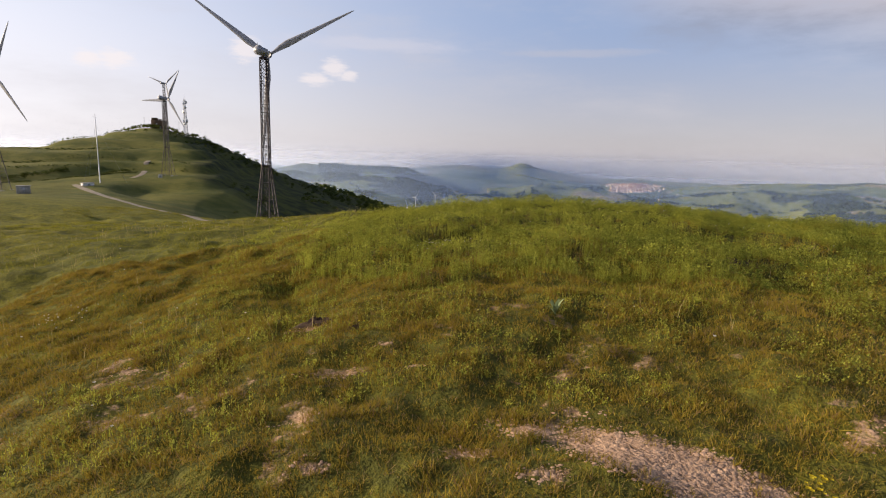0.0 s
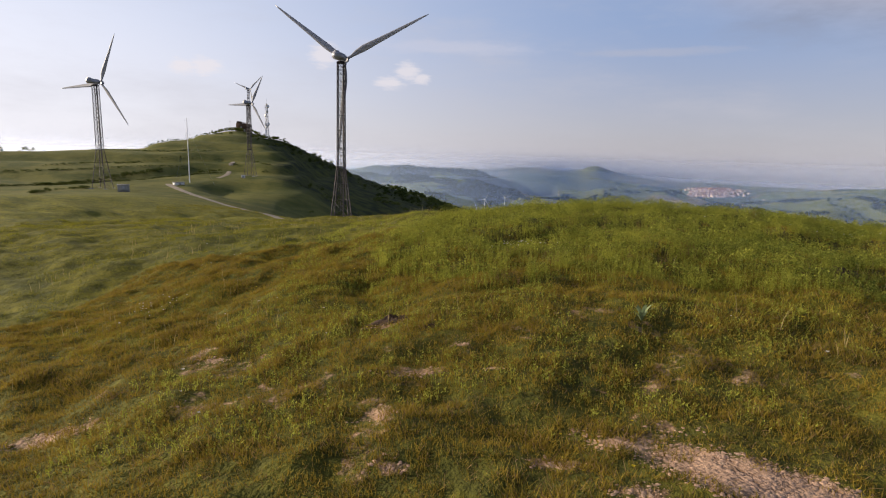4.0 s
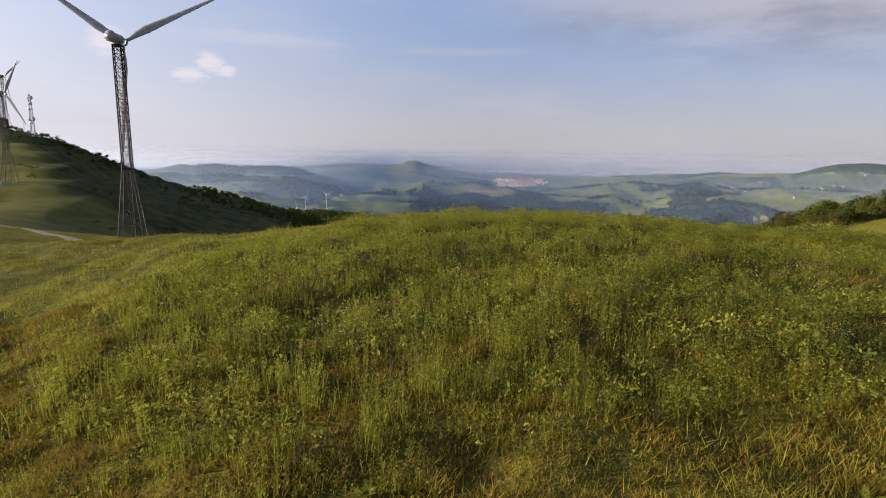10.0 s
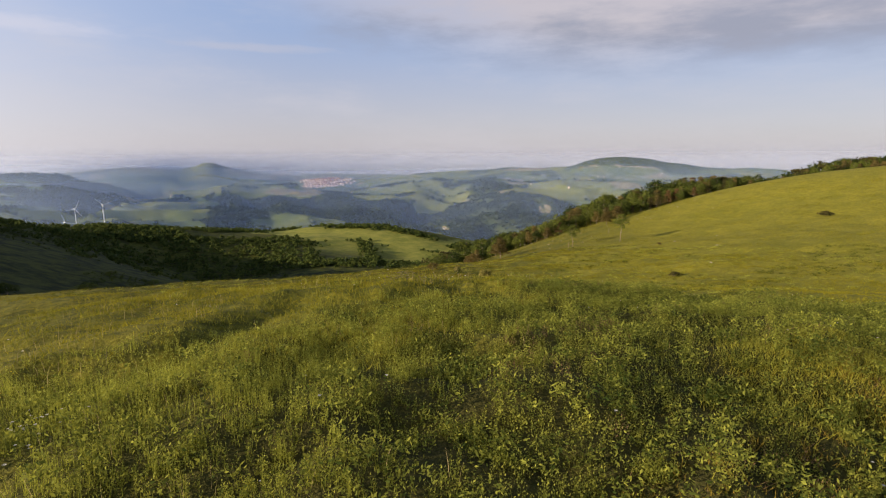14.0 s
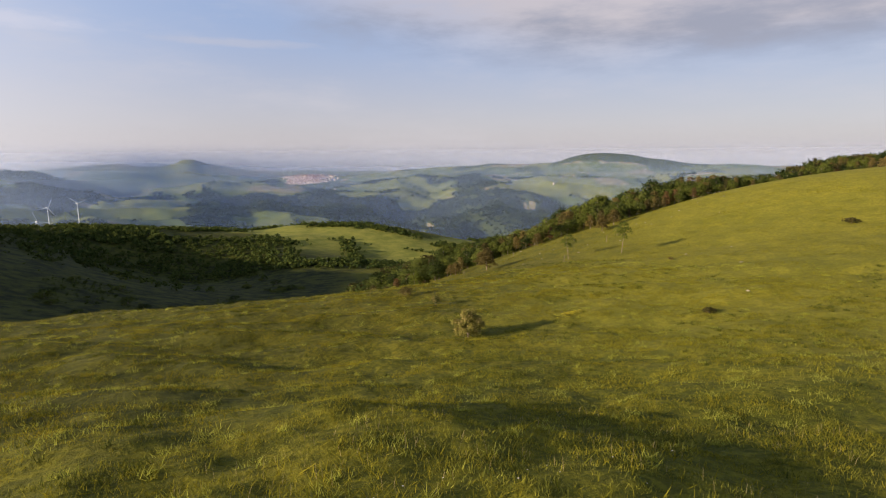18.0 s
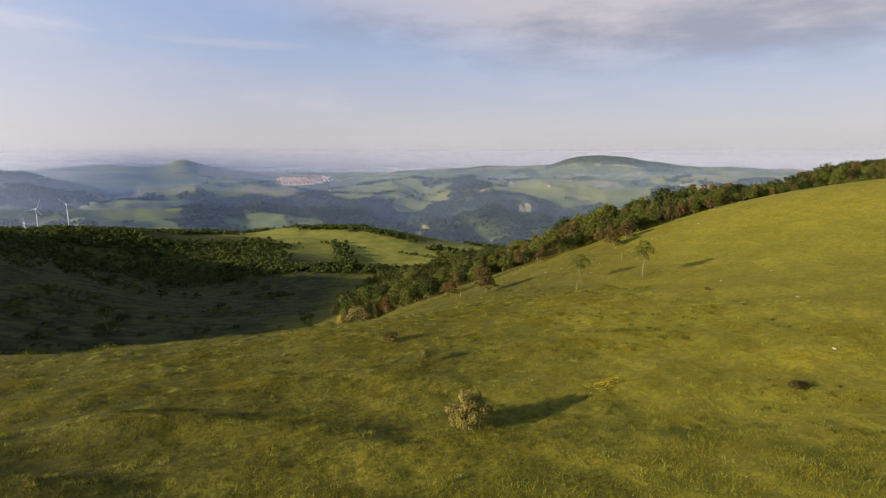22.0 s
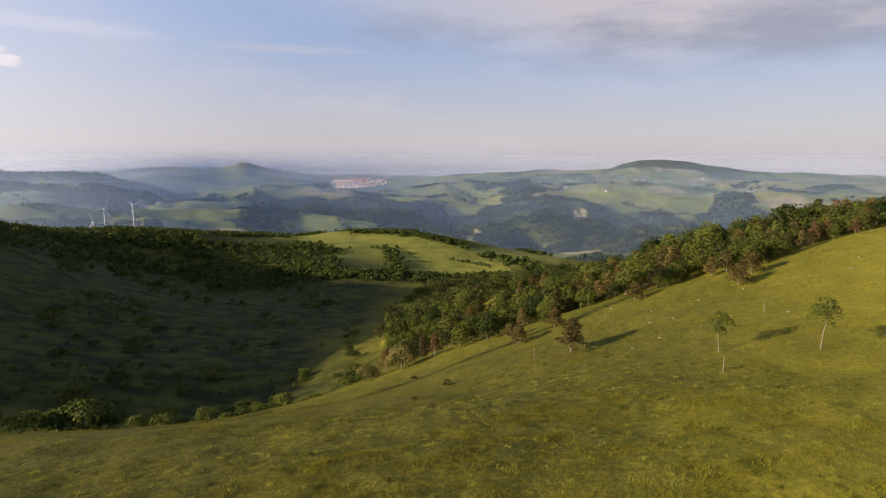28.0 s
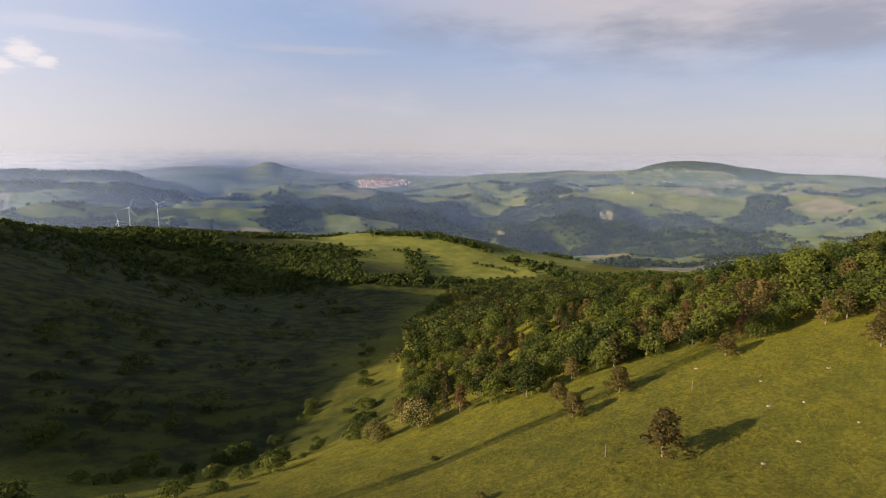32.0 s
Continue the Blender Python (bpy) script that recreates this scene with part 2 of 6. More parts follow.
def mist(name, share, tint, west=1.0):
    """Tinted see-through sheet imitating distance haze; scatters the light falling on it."""
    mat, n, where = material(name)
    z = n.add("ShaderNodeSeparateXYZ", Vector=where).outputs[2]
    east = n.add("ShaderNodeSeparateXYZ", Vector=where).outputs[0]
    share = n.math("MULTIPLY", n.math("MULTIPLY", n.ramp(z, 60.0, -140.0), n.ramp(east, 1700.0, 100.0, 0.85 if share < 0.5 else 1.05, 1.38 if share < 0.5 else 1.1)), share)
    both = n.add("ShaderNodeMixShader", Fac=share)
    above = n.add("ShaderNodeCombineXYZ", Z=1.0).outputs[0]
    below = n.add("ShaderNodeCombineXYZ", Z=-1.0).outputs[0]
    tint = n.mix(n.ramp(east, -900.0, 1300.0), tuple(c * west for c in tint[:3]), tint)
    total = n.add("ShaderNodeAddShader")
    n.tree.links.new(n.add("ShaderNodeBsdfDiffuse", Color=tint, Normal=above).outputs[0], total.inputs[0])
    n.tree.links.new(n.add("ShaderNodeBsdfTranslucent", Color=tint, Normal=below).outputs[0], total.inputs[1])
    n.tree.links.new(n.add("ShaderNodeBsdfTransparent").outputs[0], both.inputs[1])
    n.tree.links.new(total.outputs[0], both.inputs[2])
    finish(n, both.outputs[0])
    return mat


M_GROUND = meadow("meadow")
M_GRASS = leafy("grass_blades", (0.115, 0.120, 0.011), (0.345, 0.29, 0.022), 0.4, 0.9)
M_TUSSOCK = leafy("tussock_blades", (0.020, 0.034, 0.006), (0.11, 0.115, 0.016), 0.3, 0.8)
M_RANK = leafy("rank_grass_blades", (0.056, 0.068, 0.009), (0.28, 0.23, 0.018), 0.4, 0.8)
M_CREST = leafy("crest_grass_blades", (0.038, 0.056, 0.008), (0.325, 0.295, 0.036), 0.3, 1.8, 1.0, 0.25)
M_TURF = leafy("short_turf", (0.034, 0.045, 0.008), (0.33, 0.235, 0.034), 0.3, 2.6, 1.05, 0.22)
M_WEED = leafy("weed_leaves", (0.022, 0.046, 0.009), (0.41, 0.405, 0.062), 0.40, 1.5, 0.9, 0.35)
M_MALLOW = leafy("yellowing_weed_leaves", (0.050, 0.072, 0.012), (0.31, 0.30, 0.05), 0.33, 1.5)
M_SORREL = leafy("reddish_sorrel", (0.075, 0.055, 0.022), (0.26, 0.17, 0.075), 0.3, 1.5)
M_DRY = leafy("dry_stalks", (0.20, 0.15, 0.06), (0.42, 0.33, 0.15), 0.3, 1.5)
M_STRAW = leafy("dead_grass", (0.10, 0.06, 0.025), (0.34, 0.22, 0.10), 0.3, 1.5)
M_OAK = leafy("oak_leaves", (0.018, 0.031, 0.008), (0.122, 0.138, 0.022), 0.2, 0.35, 0.7, 0.3, 0.55)
M_LIGHT = leafy("young_leaves", (0.030, 0.052, 0.012), (0.14, 0.155, 0.03), 0.25, 0.4, 0.7, 0.3, 0.55)
M_PINE = leafy("pine_needles", (0.034, 0.034, 0.012), (0.165, 0.122, 0.036), 0.2, 0.6, 0.7, 0.3, 0.5)
M_LONE = leafy("tawny_needles", (0.050, 0.042, 0.013), (0.18, 0.132, 0.040), 0.3, 0.9)
M_RUST = leafy("dying_needles", (0.060, 0.032, 0.013), (0.17, 0.095, 0.038), 0.2, 0.5)
M_BLOOM = leafy("blossom", (0.10, 0.09, 0.035), (0.42, 0.33, 0.19), 0.25, 1.6)
M_HAW = leafy("faded_hawthorn", (0.045, 0.052, 0.012), (0.24, 0.21, 0.05), 0.3, 2.0)
M_MAY = leafy("fading_may_blossom", (0.13, 0.105, 0.030), (0.44, 0.34, 0.13), 0.3, 2.5)
M_BARK = plain("bark", (0.22, 0.17, 0.12), 0.9, 0, 0.4, 5.0, 0.5)
M_PALE = plain("pale_bark", (0.24, 0.18, 0.12), 0.85, 0, 0.3, 6.0, 0.4)
M_STEEL = plain("rusty_galvanised_steel", (0.045, 0.033, 0.036), 0.6, 0.2, 0.3, 2.0)
M_GREY = plain("grey_steel", (0.34, 0.34, 0.37), 0.5, 0.4, 0.2, 2.0)
M_BLADE = plain("grey_white_resin", (0.30, 0.30, 0.35), 0.45, 0, 0.12, 0.8, 0.02)
M_WHITE = plain("white_paint", (0.76, 0.75, 0.74), 0.5, 0, 0.1, 1.5, 0.05)
M_STONE = plain("pale_limestone", (0.34, 0.29, 0.20), 0.9, 0, 0.35, 4.0, 0.5)
M_PEBBLE = plain("pinkish_gravel", (0.54, 0.34, 0.225), 0.9, 0, 0.4, 14.0, 0.3)
M_SOIL = plain("dark_turned_soil", (0.085, 0.05, 0.03), 0.95, 0, 0.5, 12.0, 0.8)
M_CONC = plain("grey_concrete", (0.30, 0.29, 0.28), 0.9, 0, 0.25, 1.0, 0.3)
M_TRACK = plain("pale_dirt_track", (0.30, 0.24, 0.18), 0.95, 0, 0.3, 0.6, 0.5)
M_PLASTER = plain("pale_plaster", (0.74, 0.61, 0.53), 0.9, 0, 0.2, 0.05)
M_TILE = plain("terracotta_roof", (0.36, 0.16, 0.10), 0.85, 0, 0.3, 0.05)
M_YELLOW = leafy("yellow_petals", (0.58, 0.43, 0.02), (0.74, 0.60, 0.05), 0.3, 3.0)
M_PETAL = leafy("white_petals", (0.6, 0.55, 0.48), (0.85, 0.8, 0.75), 0.3, 3.0)
# Haze colours painted on see-through sheets, nearest first.
M_HAZE = [mist("mist_thin", s, (*c, 1), 0.68 if s > 0.5 else 1.0) for s, c in zip((0.08, 0.10, 0.125, 0.145, 0.17, 0.24, 0.9), [(0.54, 0.68, 0.98)] * 5 + [(0.60, 0.66, 0.82), (0.88, 0.84, 0.88)])]
# Swells of the land: rows of round hills and hollows on four grids (first x, first y, step, hills a row, heights in metres).
SWELLS = []
SWELLS.append((-600, -300, 300, 7, [
    13.25, 56.44, 43.51, 43.93, 28.06, 19.51, 8.26,
    49.27, -18.80, 19.34, 45.61, 48.05, 6.73, 14.59,
    0.34, 91.46, -43.09, 60.60, -7.75, 3.87, -9.39,
    56.02, 7.00, 59.24, -48.05, 0.53, -14.37, -31.37,
    39.68, -53.60, 46.40, 12.36, -2.54, -21.13, -24.83,
    -18.42, 23.00, -32.97, -7.63, -33.87, -10.84, -38.58,
    1.40, -21.27, 6.34, -10.16, -15.36, -26.64, -19.65,
]))
SWELLS.append((-310, -100, 110, 7, [
    12.04, -0.98, 14.10, -0.25, 21.61, -15.29, 2.17,
    8.63, 11.88, 11.82, 11.27, -21.80, 31.66, -6.83,
    11.20, 4.73, 4.00, 58.60, -34.57, -2.14, 15.72,
    -3.10, 3.48, 24.72, -29.68, 15.79, 0.10, -24.11,
    37.27, -6.47, 17.51, 16.79, -20.97, -4.61, -2.04,
    -105.65, 68.85, -13.54, 5.64, -1.09, -0.32, -9.77,
    62.28, 16.33, 2.81, 23.94, -47.97, 29.62, -11.82,
]))
SWELLS.append((-46, -10, 38, 7, [
    -1.40, 1.62, 2.46, 6.79, 1.98, 7.67, 2.10,
    -3.29, 1.93, -2.54, -1.67, 10.65, 4.54, 8.29,
    -5.48, 1.59, -8.20, 12.02, -2.10, 13.85, 9.60,
    -2.00, -13.29, 7.12, -8.45, 14.88, 10.62, 11.00,
    -4.92, 7.51, -12.88, 2.02, 4.41, -0.19, 7.34,
    2.10, -17.71, 2.04, -12.72, 3.73, 10.22, 2.72,
]))
SWELLS.append((-12, -3, 11, 6, [
    0.89, -0.88, 2.15, -1.66, 1.06, -0.48,
    -2.48, 1.26, -1.48, 2.92, -0.68, 1.06,
    0.17, 0.63, 1.61, -0.18, 1.92, 0.13,
    0.14, -0.70, 1.29, 2.12, -0.91, 1.64,
    -0.75, 1.18, 0.28, 0.61, 0.88, 0.38,
]))
LEVEL = -135.28

# ---- the lie of the land ----


def lattice(ix, iy, seed):
    h = (ix.astype(np.int64) * 374761393 + iy.astype(np.int64) * 668265263 + seed * 974634777) & 0x7FFFFFFF
    h = ((h ^ (h >> 13)) * 1274126177) & 0x7FFFFFFF
    return ((h ^ (h >> 16)) & 0xFFFF) / 65535.0


def rough(x, y, size, octaves=4, seed=1):
    """Value noise about 0, with bumps of that size in metres."""
    total, gain = np.zeros_like(x, dtype=float), 1.0
    for k in range(octaves):
        u, v = x / size + 17.3 * k, y / size - 9.1 * k
        i, j = np.floor(u), np.floor(v)
        fu, fv = u - i, v - j
        fu, fv = fu * fu * (3 - 2 * fu), fv * fv * (3 - 2 * fv)
        a, b = lattice(i, j, seed + k), lattice(i + 1, j, seed + k)
        c, d = lattice(i, j + 1, seed + k), lattice(i + 1, j + 1, seed + k)
        total += gain * ((a * (1 - fu) + b * fu) * (1 - fv) + (c * (1 - fu) + d * fu) * fv - 0.5)
        size, gain = size / 2, gain * 0.5
    return total


def smooth(v, lo, hi):
    s = np.clip((v - lo) / (hi - lo), 0, 1)
    return s * s * (3 - 2 * s)


def inside(x, y, ring):
    hit = np.zeros(np.shape(x), bool)
    for (ax, ay), (bx, by) in zip(ring, ring[1:] + ring[:1]):
        cross = (ay > y) != (by > y)
        hit ^= cross & (x < (bx - ax) * (y - ay) / (by - ay + 1e-9) + ax)
    return hit


# The wood on the hillside: its upper edge, and its whole outline.
WOOD_EDGE = [(78, 143), (92, 129), (104, 118), (115, 109), (125, 98), (147, 95), (170, 87), (205, 82), (260, 86), (340, 92)]
WOOD = WOOD_EDGE + [(420, 200), (440, 400), (380, 500), (300, 460), (250, 410), (185, 330), (142, 256), (112, 202), (97, 170), (86, 149)]


def edge_gap(x, y):
    """Metres to the wood's near edge."""
    best = np.full(np.shape(x), 1e9)
    for (ax, ay), (bx, by) in zip(WOOD_EDGE, WOOD_EDGE[1:]):
        s = np.clip(((x - ax) * (bx - ax) + (y - ay) * (by - ay)) / ((bx - ax) ** 2 + (by - ay) ** 2), 0, 1)
        best = np.minimum(best, np.hypot(x - ax - s * (bx - ax), y - ay - s * (by - ay)))
    return best


def deep_in_wood(x, y, r):
    """0 at the rim of the hillside wood, 1 well inside."""
    out = np.zeros(np.shape(x))
    some = inside(x, y, WOOD) & (r < 700)
    if some.any():
        px, py = x[some], y[some]
        out[some] = smooth(edge_gap(px, py), 2, 26) * smooth(px, 106, 150) * (1 - smooth(np.hypot(px - 150, py - 120), 120, 260))
    return out


# Far country round the start: at each distance, the height of the land above or below the eye (degrees) by bearing (to the right of +y).
FAR_COUNTRY = [
    (1500, [(-60, -9.0), (0, -9.4), (40, -9.6), (90, -9.0)]),
    (2000, [(-60, -5.8), (-2, -6.0), (6, -6.3), (15, -6.9), (26, -7.3), (37, -8.4), (43, -9.0), (54, -8.8), (70, -7.8), (90, -7.0)]),
    (2550, [(-60, -3.4), (-2, -3.4), (2, -3.6), (6, -4.2), (10.4, -4.7), (15.3, -4.8), (20.4, -4.7), (26, -4.6), (31.5, -4.8), (36.3, -5.5), (39, -5.0), (43, -4.3), (46.3, -4.0), (51, -4.6), (54, -5.0), (59, -5.2), (68, -4.6), (90, -4.0)]),
    (3050, [(-60, -1.6), (-2, -1.4), (0.6, -1.5), (3, -1.75), (5.3, -2.25), (7, -2.8), (8.6, -3.4), (10.5, -3.25), (15.3, -2.75), (20.5, -2.8), (23.7, -3.3), (27, -3.9), (31.5, -3.4), (36.4, -2.9), (43, -2.7), (48.6, -2.6), (59, -2.9), (70, -2.7), (90, -2.4)]),
    (3500, [(-60, -1.7), (-2, -1.9), (5, -2.9), (10.4, -3.6), (15.3, -3.4), (19.4, -3.6), (23.6, -4.1), (28, -3.9), (36.4, -2.4), (48.6, -2.1), (59, -2.2), (70, -2.2), (90, -2.0)]),
    (4000, [(-60, -1.3), (-5, -1.7), (5, -2.3), (9, -2.2), (15, -2.3), (20, -2.6), (22.5, -2.65), (25.5, -2.45), (28.3, -2.6), (30, -2.5), (35, -1.9), (38.5, -1.65), (45, -1.35), (50.2, -1.22), (51.6, -0.75), (53, -0.36), (54.5, -0.22), (57, -0.40), (59, -0.75), (61.7, -1.2), (65, -1.35), (70, -1.5), (90, -1.6)]),
    (4500, [(-60, -1.3), (-2, -1.35), (3, -1.3), (5.2, -1.25), (7, -1.0), (8.9, -0.9), (10.5, -1.0), (12.3, -1.15), (13.4, -0.95), (14.2, -0.55), (15, -0.52), (15.8, -0.85), (17.5, -1.35), (20, -1.75), (23, -1.95), (25.5, -1.85), (28, -2.0), (30, -2.05), (38, -2.1), (50, -2.0), (62, -1.9), (70, -1.9), (90, -1.8)]),
    (4950, [(-60, -1.05), (90, -1.05)]),
    (6000, [(-60, -1.05), (90, -1.05)]),
]


def near_land(x, y):
    z = np.full_like(x, LEVEL, dtype=float)
    for x0, y0, step, row, heights in SWELLS:
        for k, top in enumerate(heights):
            cx, cy = x0 + step * (k % row), y0 + step * (k // row)
            z += top * np.exp(-((x - cx) ** 2 + (y - cy) ** 2) / (2 * (0.8 * step) ** 2))
    return z


def far_land(x, y, r):
    az = np.degrees(np.arctan2(x, y))
    far = [row[0] for row in FAR_COUNTRY]
    tops = [row[0] * np.tan(np.radians(np.interp(az, [p[0] for p in row[1]], [p[1] for p in row[1]]))) for row in FAR_COUNTRY]
    bent = r * (1 + 0.05 * rough(x, y, 900, 3, 2))
    bent = np.where(r > 3700, r + (bent - r) * (1 - smooth(r, 3700, 4000)), bent)
    z = tops[0].copy()
    for k in range(len(far) - 1):
        s = np.clip((bent - far[k]) / (far[k + 1] - far[k]), 0, 1)
        s = 0.45 * s + 0.55 * s * s * (3 - 2 * s)
        z = np.where(bent >= far[k], tops[k] * (1 - s) + tops[k + 1] * s, z)
    hilly = smooth(r, 1100, 1700) * (0.40 + 0.60 * (1 - smooth(r, 3000, 3800))) * (1 - smooth(r, 4550, 4800))
    steep = smooth(r, 1900, 2150) * (1 - smooth(r, 2500, 2800))
    folds = 1 - np.abs(rough(x, y, 300, 3, 8)) * 2.6
    return z + hilly * (rough(x, y, 620, 4, 3) * 38 + (folds - 0.6) * (14 + 30 * steep) + rough(x, y, 130, 3, 4) * 16)


def weedy_zone(x, y):
    return smooth(y + 0.35 * x, 7, 11) * smooth(x, -9, -3) * (1 - smooth(y - 0.15 * x, 23, 30)) * (1 - smooth(x, 20, 30))


SWALES = [(15.0, 47.5, 4.5, 2.0, 0.55), (18.5, 46.0, 3.5, 1.6, 0.5), (23.5, 43.5, 3.0, 1.5, 0.45), (25.5, 66.0, 4.0, 2.2, 0.8), (30.0, 62.0, 3.0, 1.6, 0.5), (21.5, 54.5, 3.5, 1.8, 0.5), (33.0, 57.0, 3.0, 1.5, 0.4), (19.5, 36.5, 3.0, 1.6, 0.5), (13.5, 38.5, 3.0, 1.6, 0.45), (29.0, 49.0, 2.6, 1.4, 0.35), (17.0, 62.0, 4.0, 2.0, 0.6), (36.0, 68.0, 3.0, 1.4, 0.4)]


def land(x, y):
    """Height of the ground."""
    x, y = np.asarray(x, float), np.asarray(y, float)
    r = np.hypot(x, y)
    s = smooth(r, 900, 1400)
    z = near_land(x, y) * (1 - s) + far_land(x, y, r) * s
    z += rough(x, y, 1.5, 3, 21) * (0.25 + 0.10 * weedy_zone(x, y)) * (1 - 0.25 * smooth(r, 36, 50)) * (1 - smooth(r, 100, 140)) + rough(x, y, 7.0, 3, 22) * (0.18 + 0.12 * smooth(r, 25, 80)) * (1 - 0.7 * smooth(r, 140, 200))
    z += rough(x, y, 0.45, 3, 25) * 0.08 * (1 - smooth(r, 14, 24)) * (1 - 0.8 * np.exp(-((x - 2.3) / 1.4) ** 2 - ((y - 3.3) / 1.3) ** 2))
    # hollows drawn out along the open slope
    z += rough(0.30 * x - 0.25 * y, 0.64 * x + 0.77 * y, 4.5, 3, 24) * 0.75 * smooth(y, 26, 40) * (1 - smooth(r, 110, 180))
    # tussocky swells on the brow
    for cx, cy, long, wide, high in SWALES:
        u, v = 0.62 * (x - cx) - 0.78 * (y - cy), 0.78 * (x - cx) + 0.62 * (y - cy)
        z += high * np.exp(-(u / long) ** 2 - (v / wide) ** 2)
    z += 0.5 * np.exp(-((x - 38) / 6) ** 2 - ((y - 31) / 6) ** 2)
    # rolling fields in the middle of the valley
    w = np.exp(-((x - 390) / 190) ** 2 - ((y - 720) / 220) ** 2)
    z += w * (0.17 * (x - 300) + 14 * rough(x, y, 110, 2, 23))
    z += 22 * np.exp(-((x - 400) / 260) ** 2 - ((y - 800) / 150) ** 2)
    # the ground goes on rising under the hillside wood
    z += 6.5 * deep_in_wood(x, y, r)
    # bank at the foot of the slope, above the hollow
    z += 2.3 * np.exp(-((x - 60) / 48) ** 2 - ((y - 148) / 21) ** 2)
    # spur on the turbine hill
    off = (x + 118) * 0.937 + (y - 385) * 0.350
    z += 6.5 * np.exp(-(off / np.where(off < 0, 24, 17)) ** 2) * smooth(y, 205, 265) * (1 - smooth(y, 370, 440))
    z += 80 * np.exp(-((x - 110) / 170) ** 2 - ((y - 1400) / 130) ** 2)
    # terraced banks on the hill with the turbines
    hill = smooth(y, 170, 240) * (1 - smooth(r, 560, 700)) * smooth(-x, 40, 110)
    wave = (z + rough(x, y, 60, 3, 5) * 4) * 1.1
    z += hill * (1.25 * np.sin(wave) + 0.35 * np.sin(2 * wave + 0.6))
    return z


def ground_at(x, y):
    return float(land(np.array([x]), np.array([y]))[0])


# Bare, stony spots: x, y, half length, half width, turn in degrees.
BARE = [
    (2.3, 3.4, 1.4, 0.52, -47), (1.35, 4.35, 0.45, 0.3, -20), (3.95, 3.7, 0.5, 0.25, 20), (-1.0, 8.0, 0.55, 0.2, 12),
    (-0.5, 6.15, 0.62, 0.3, 5), (-0.7, 5.05, 0.32, 0.16, 20), (-3.2, 7.3, 0.4, 0.2, 0), (0.08, 6.9, 0.22, 0.12, 0),
    (0.75, 4.1, 0.4, 0.2, -10), (-0.5, 4.1, 0.25, 0.15, 0), (-4.3, 5.6, 0.9, 0.4, 15), (0.4, 6.0, 0.25, 0.12, 0), (1.2, 3.5, 0.35, 0.2, 0),
]


def bareness(x, y):
    total = np.zeros_like(x, dtype=float)
    for cx, cy, long, wide, turn in BARE:
        c, s = math.cos(radians(turn)), math.sin(radians(turn))
        u, v = (x - cx) * c + (y - cy) * s, -(x - cx) * s + (y - cy) * c
        total = np.maximum(total, np.exp(-1.1 * ((u / long) ** 2 + (v / wide) ** 2)) * (1.0 if long > 1 else 0.62))
    thin = 0.47 * smooth(rough(x, y, 0.7, 4, 31), 0.05, 0.45) * (1 - smooth(np.hypot(x + 1.0, y - 5.0), 4.5, 8.5))
    return np.maximum(total, thin)


def lush(x, y):
    """How rank the growth is: 0 on thin turf, 1 on the weedy crest."""
    along = smooth(y + 0.35 * x, 7.0, 14.0) * smooth(x - 0.22 * (y - 12), -3.5, 0.5) * (1 - smooth(x, 20, 24))
    return np.clip(along * (1.0 + 0.7 * rough(x, y, 4.0, 3, 61)) * (1 - smooth(y - 0.15 * x, 17, 25)), 0, 1)


def rankness(x, y):
    """Darker, ranker pasture low on the slope; paler towards its crest."""
    return smooth(y - 0.55 * x + 14 * rough(x, y, 16, 3, 65), 16, 52)


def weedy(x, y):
    """Shade between stems painted into the ground: under weeds, in turf, down the slope."""
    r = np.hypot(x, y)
    # Open slope and its left side darkened the same way.
    dulled_sward = 0.45 * smooth(y, 27, 36) * smooth(x, 2, 10) * rankness(x, y) * (1 - smooth(r, 130, 170))
    dulled_sward = np.maximum(dulled_sward, 0.4 * (1 - smooth(r, 32, 70)) * (1 - smooth(x, 4, 14)))
    return np.maximum(np.where(r < 45, np.maximum(lush(x, y), 0.6 * (1 - smooth(r, 9, 15))), 0.0), dulled_sward)


# Lit meadows in the middle of the valley, and open fields in the far woods (bearing, distance, half widths).
MEADOWS = [(262, 858), (386, 832), (462, 735), (492, 655), (600, 715), (660, 640), (560, 560), (500, 610), (470, 520), (423, 528), (345, 545), (300, 522), (257, 528), (262, 600), (275, 640), (305, 690), (290, 760), (250, 815)]
CLEARINGS = [(36.1, 2640, 1.9, 90), (47.7, 2400, 0.9, 42), (51.5, 2620, 2.4, 130), (11.5, 2560, 2.0, 110), (7.5, 2200, 2.2, 120), (57.5, 2560, 2.0, 160), (22, 2020, 5.0, 110)]


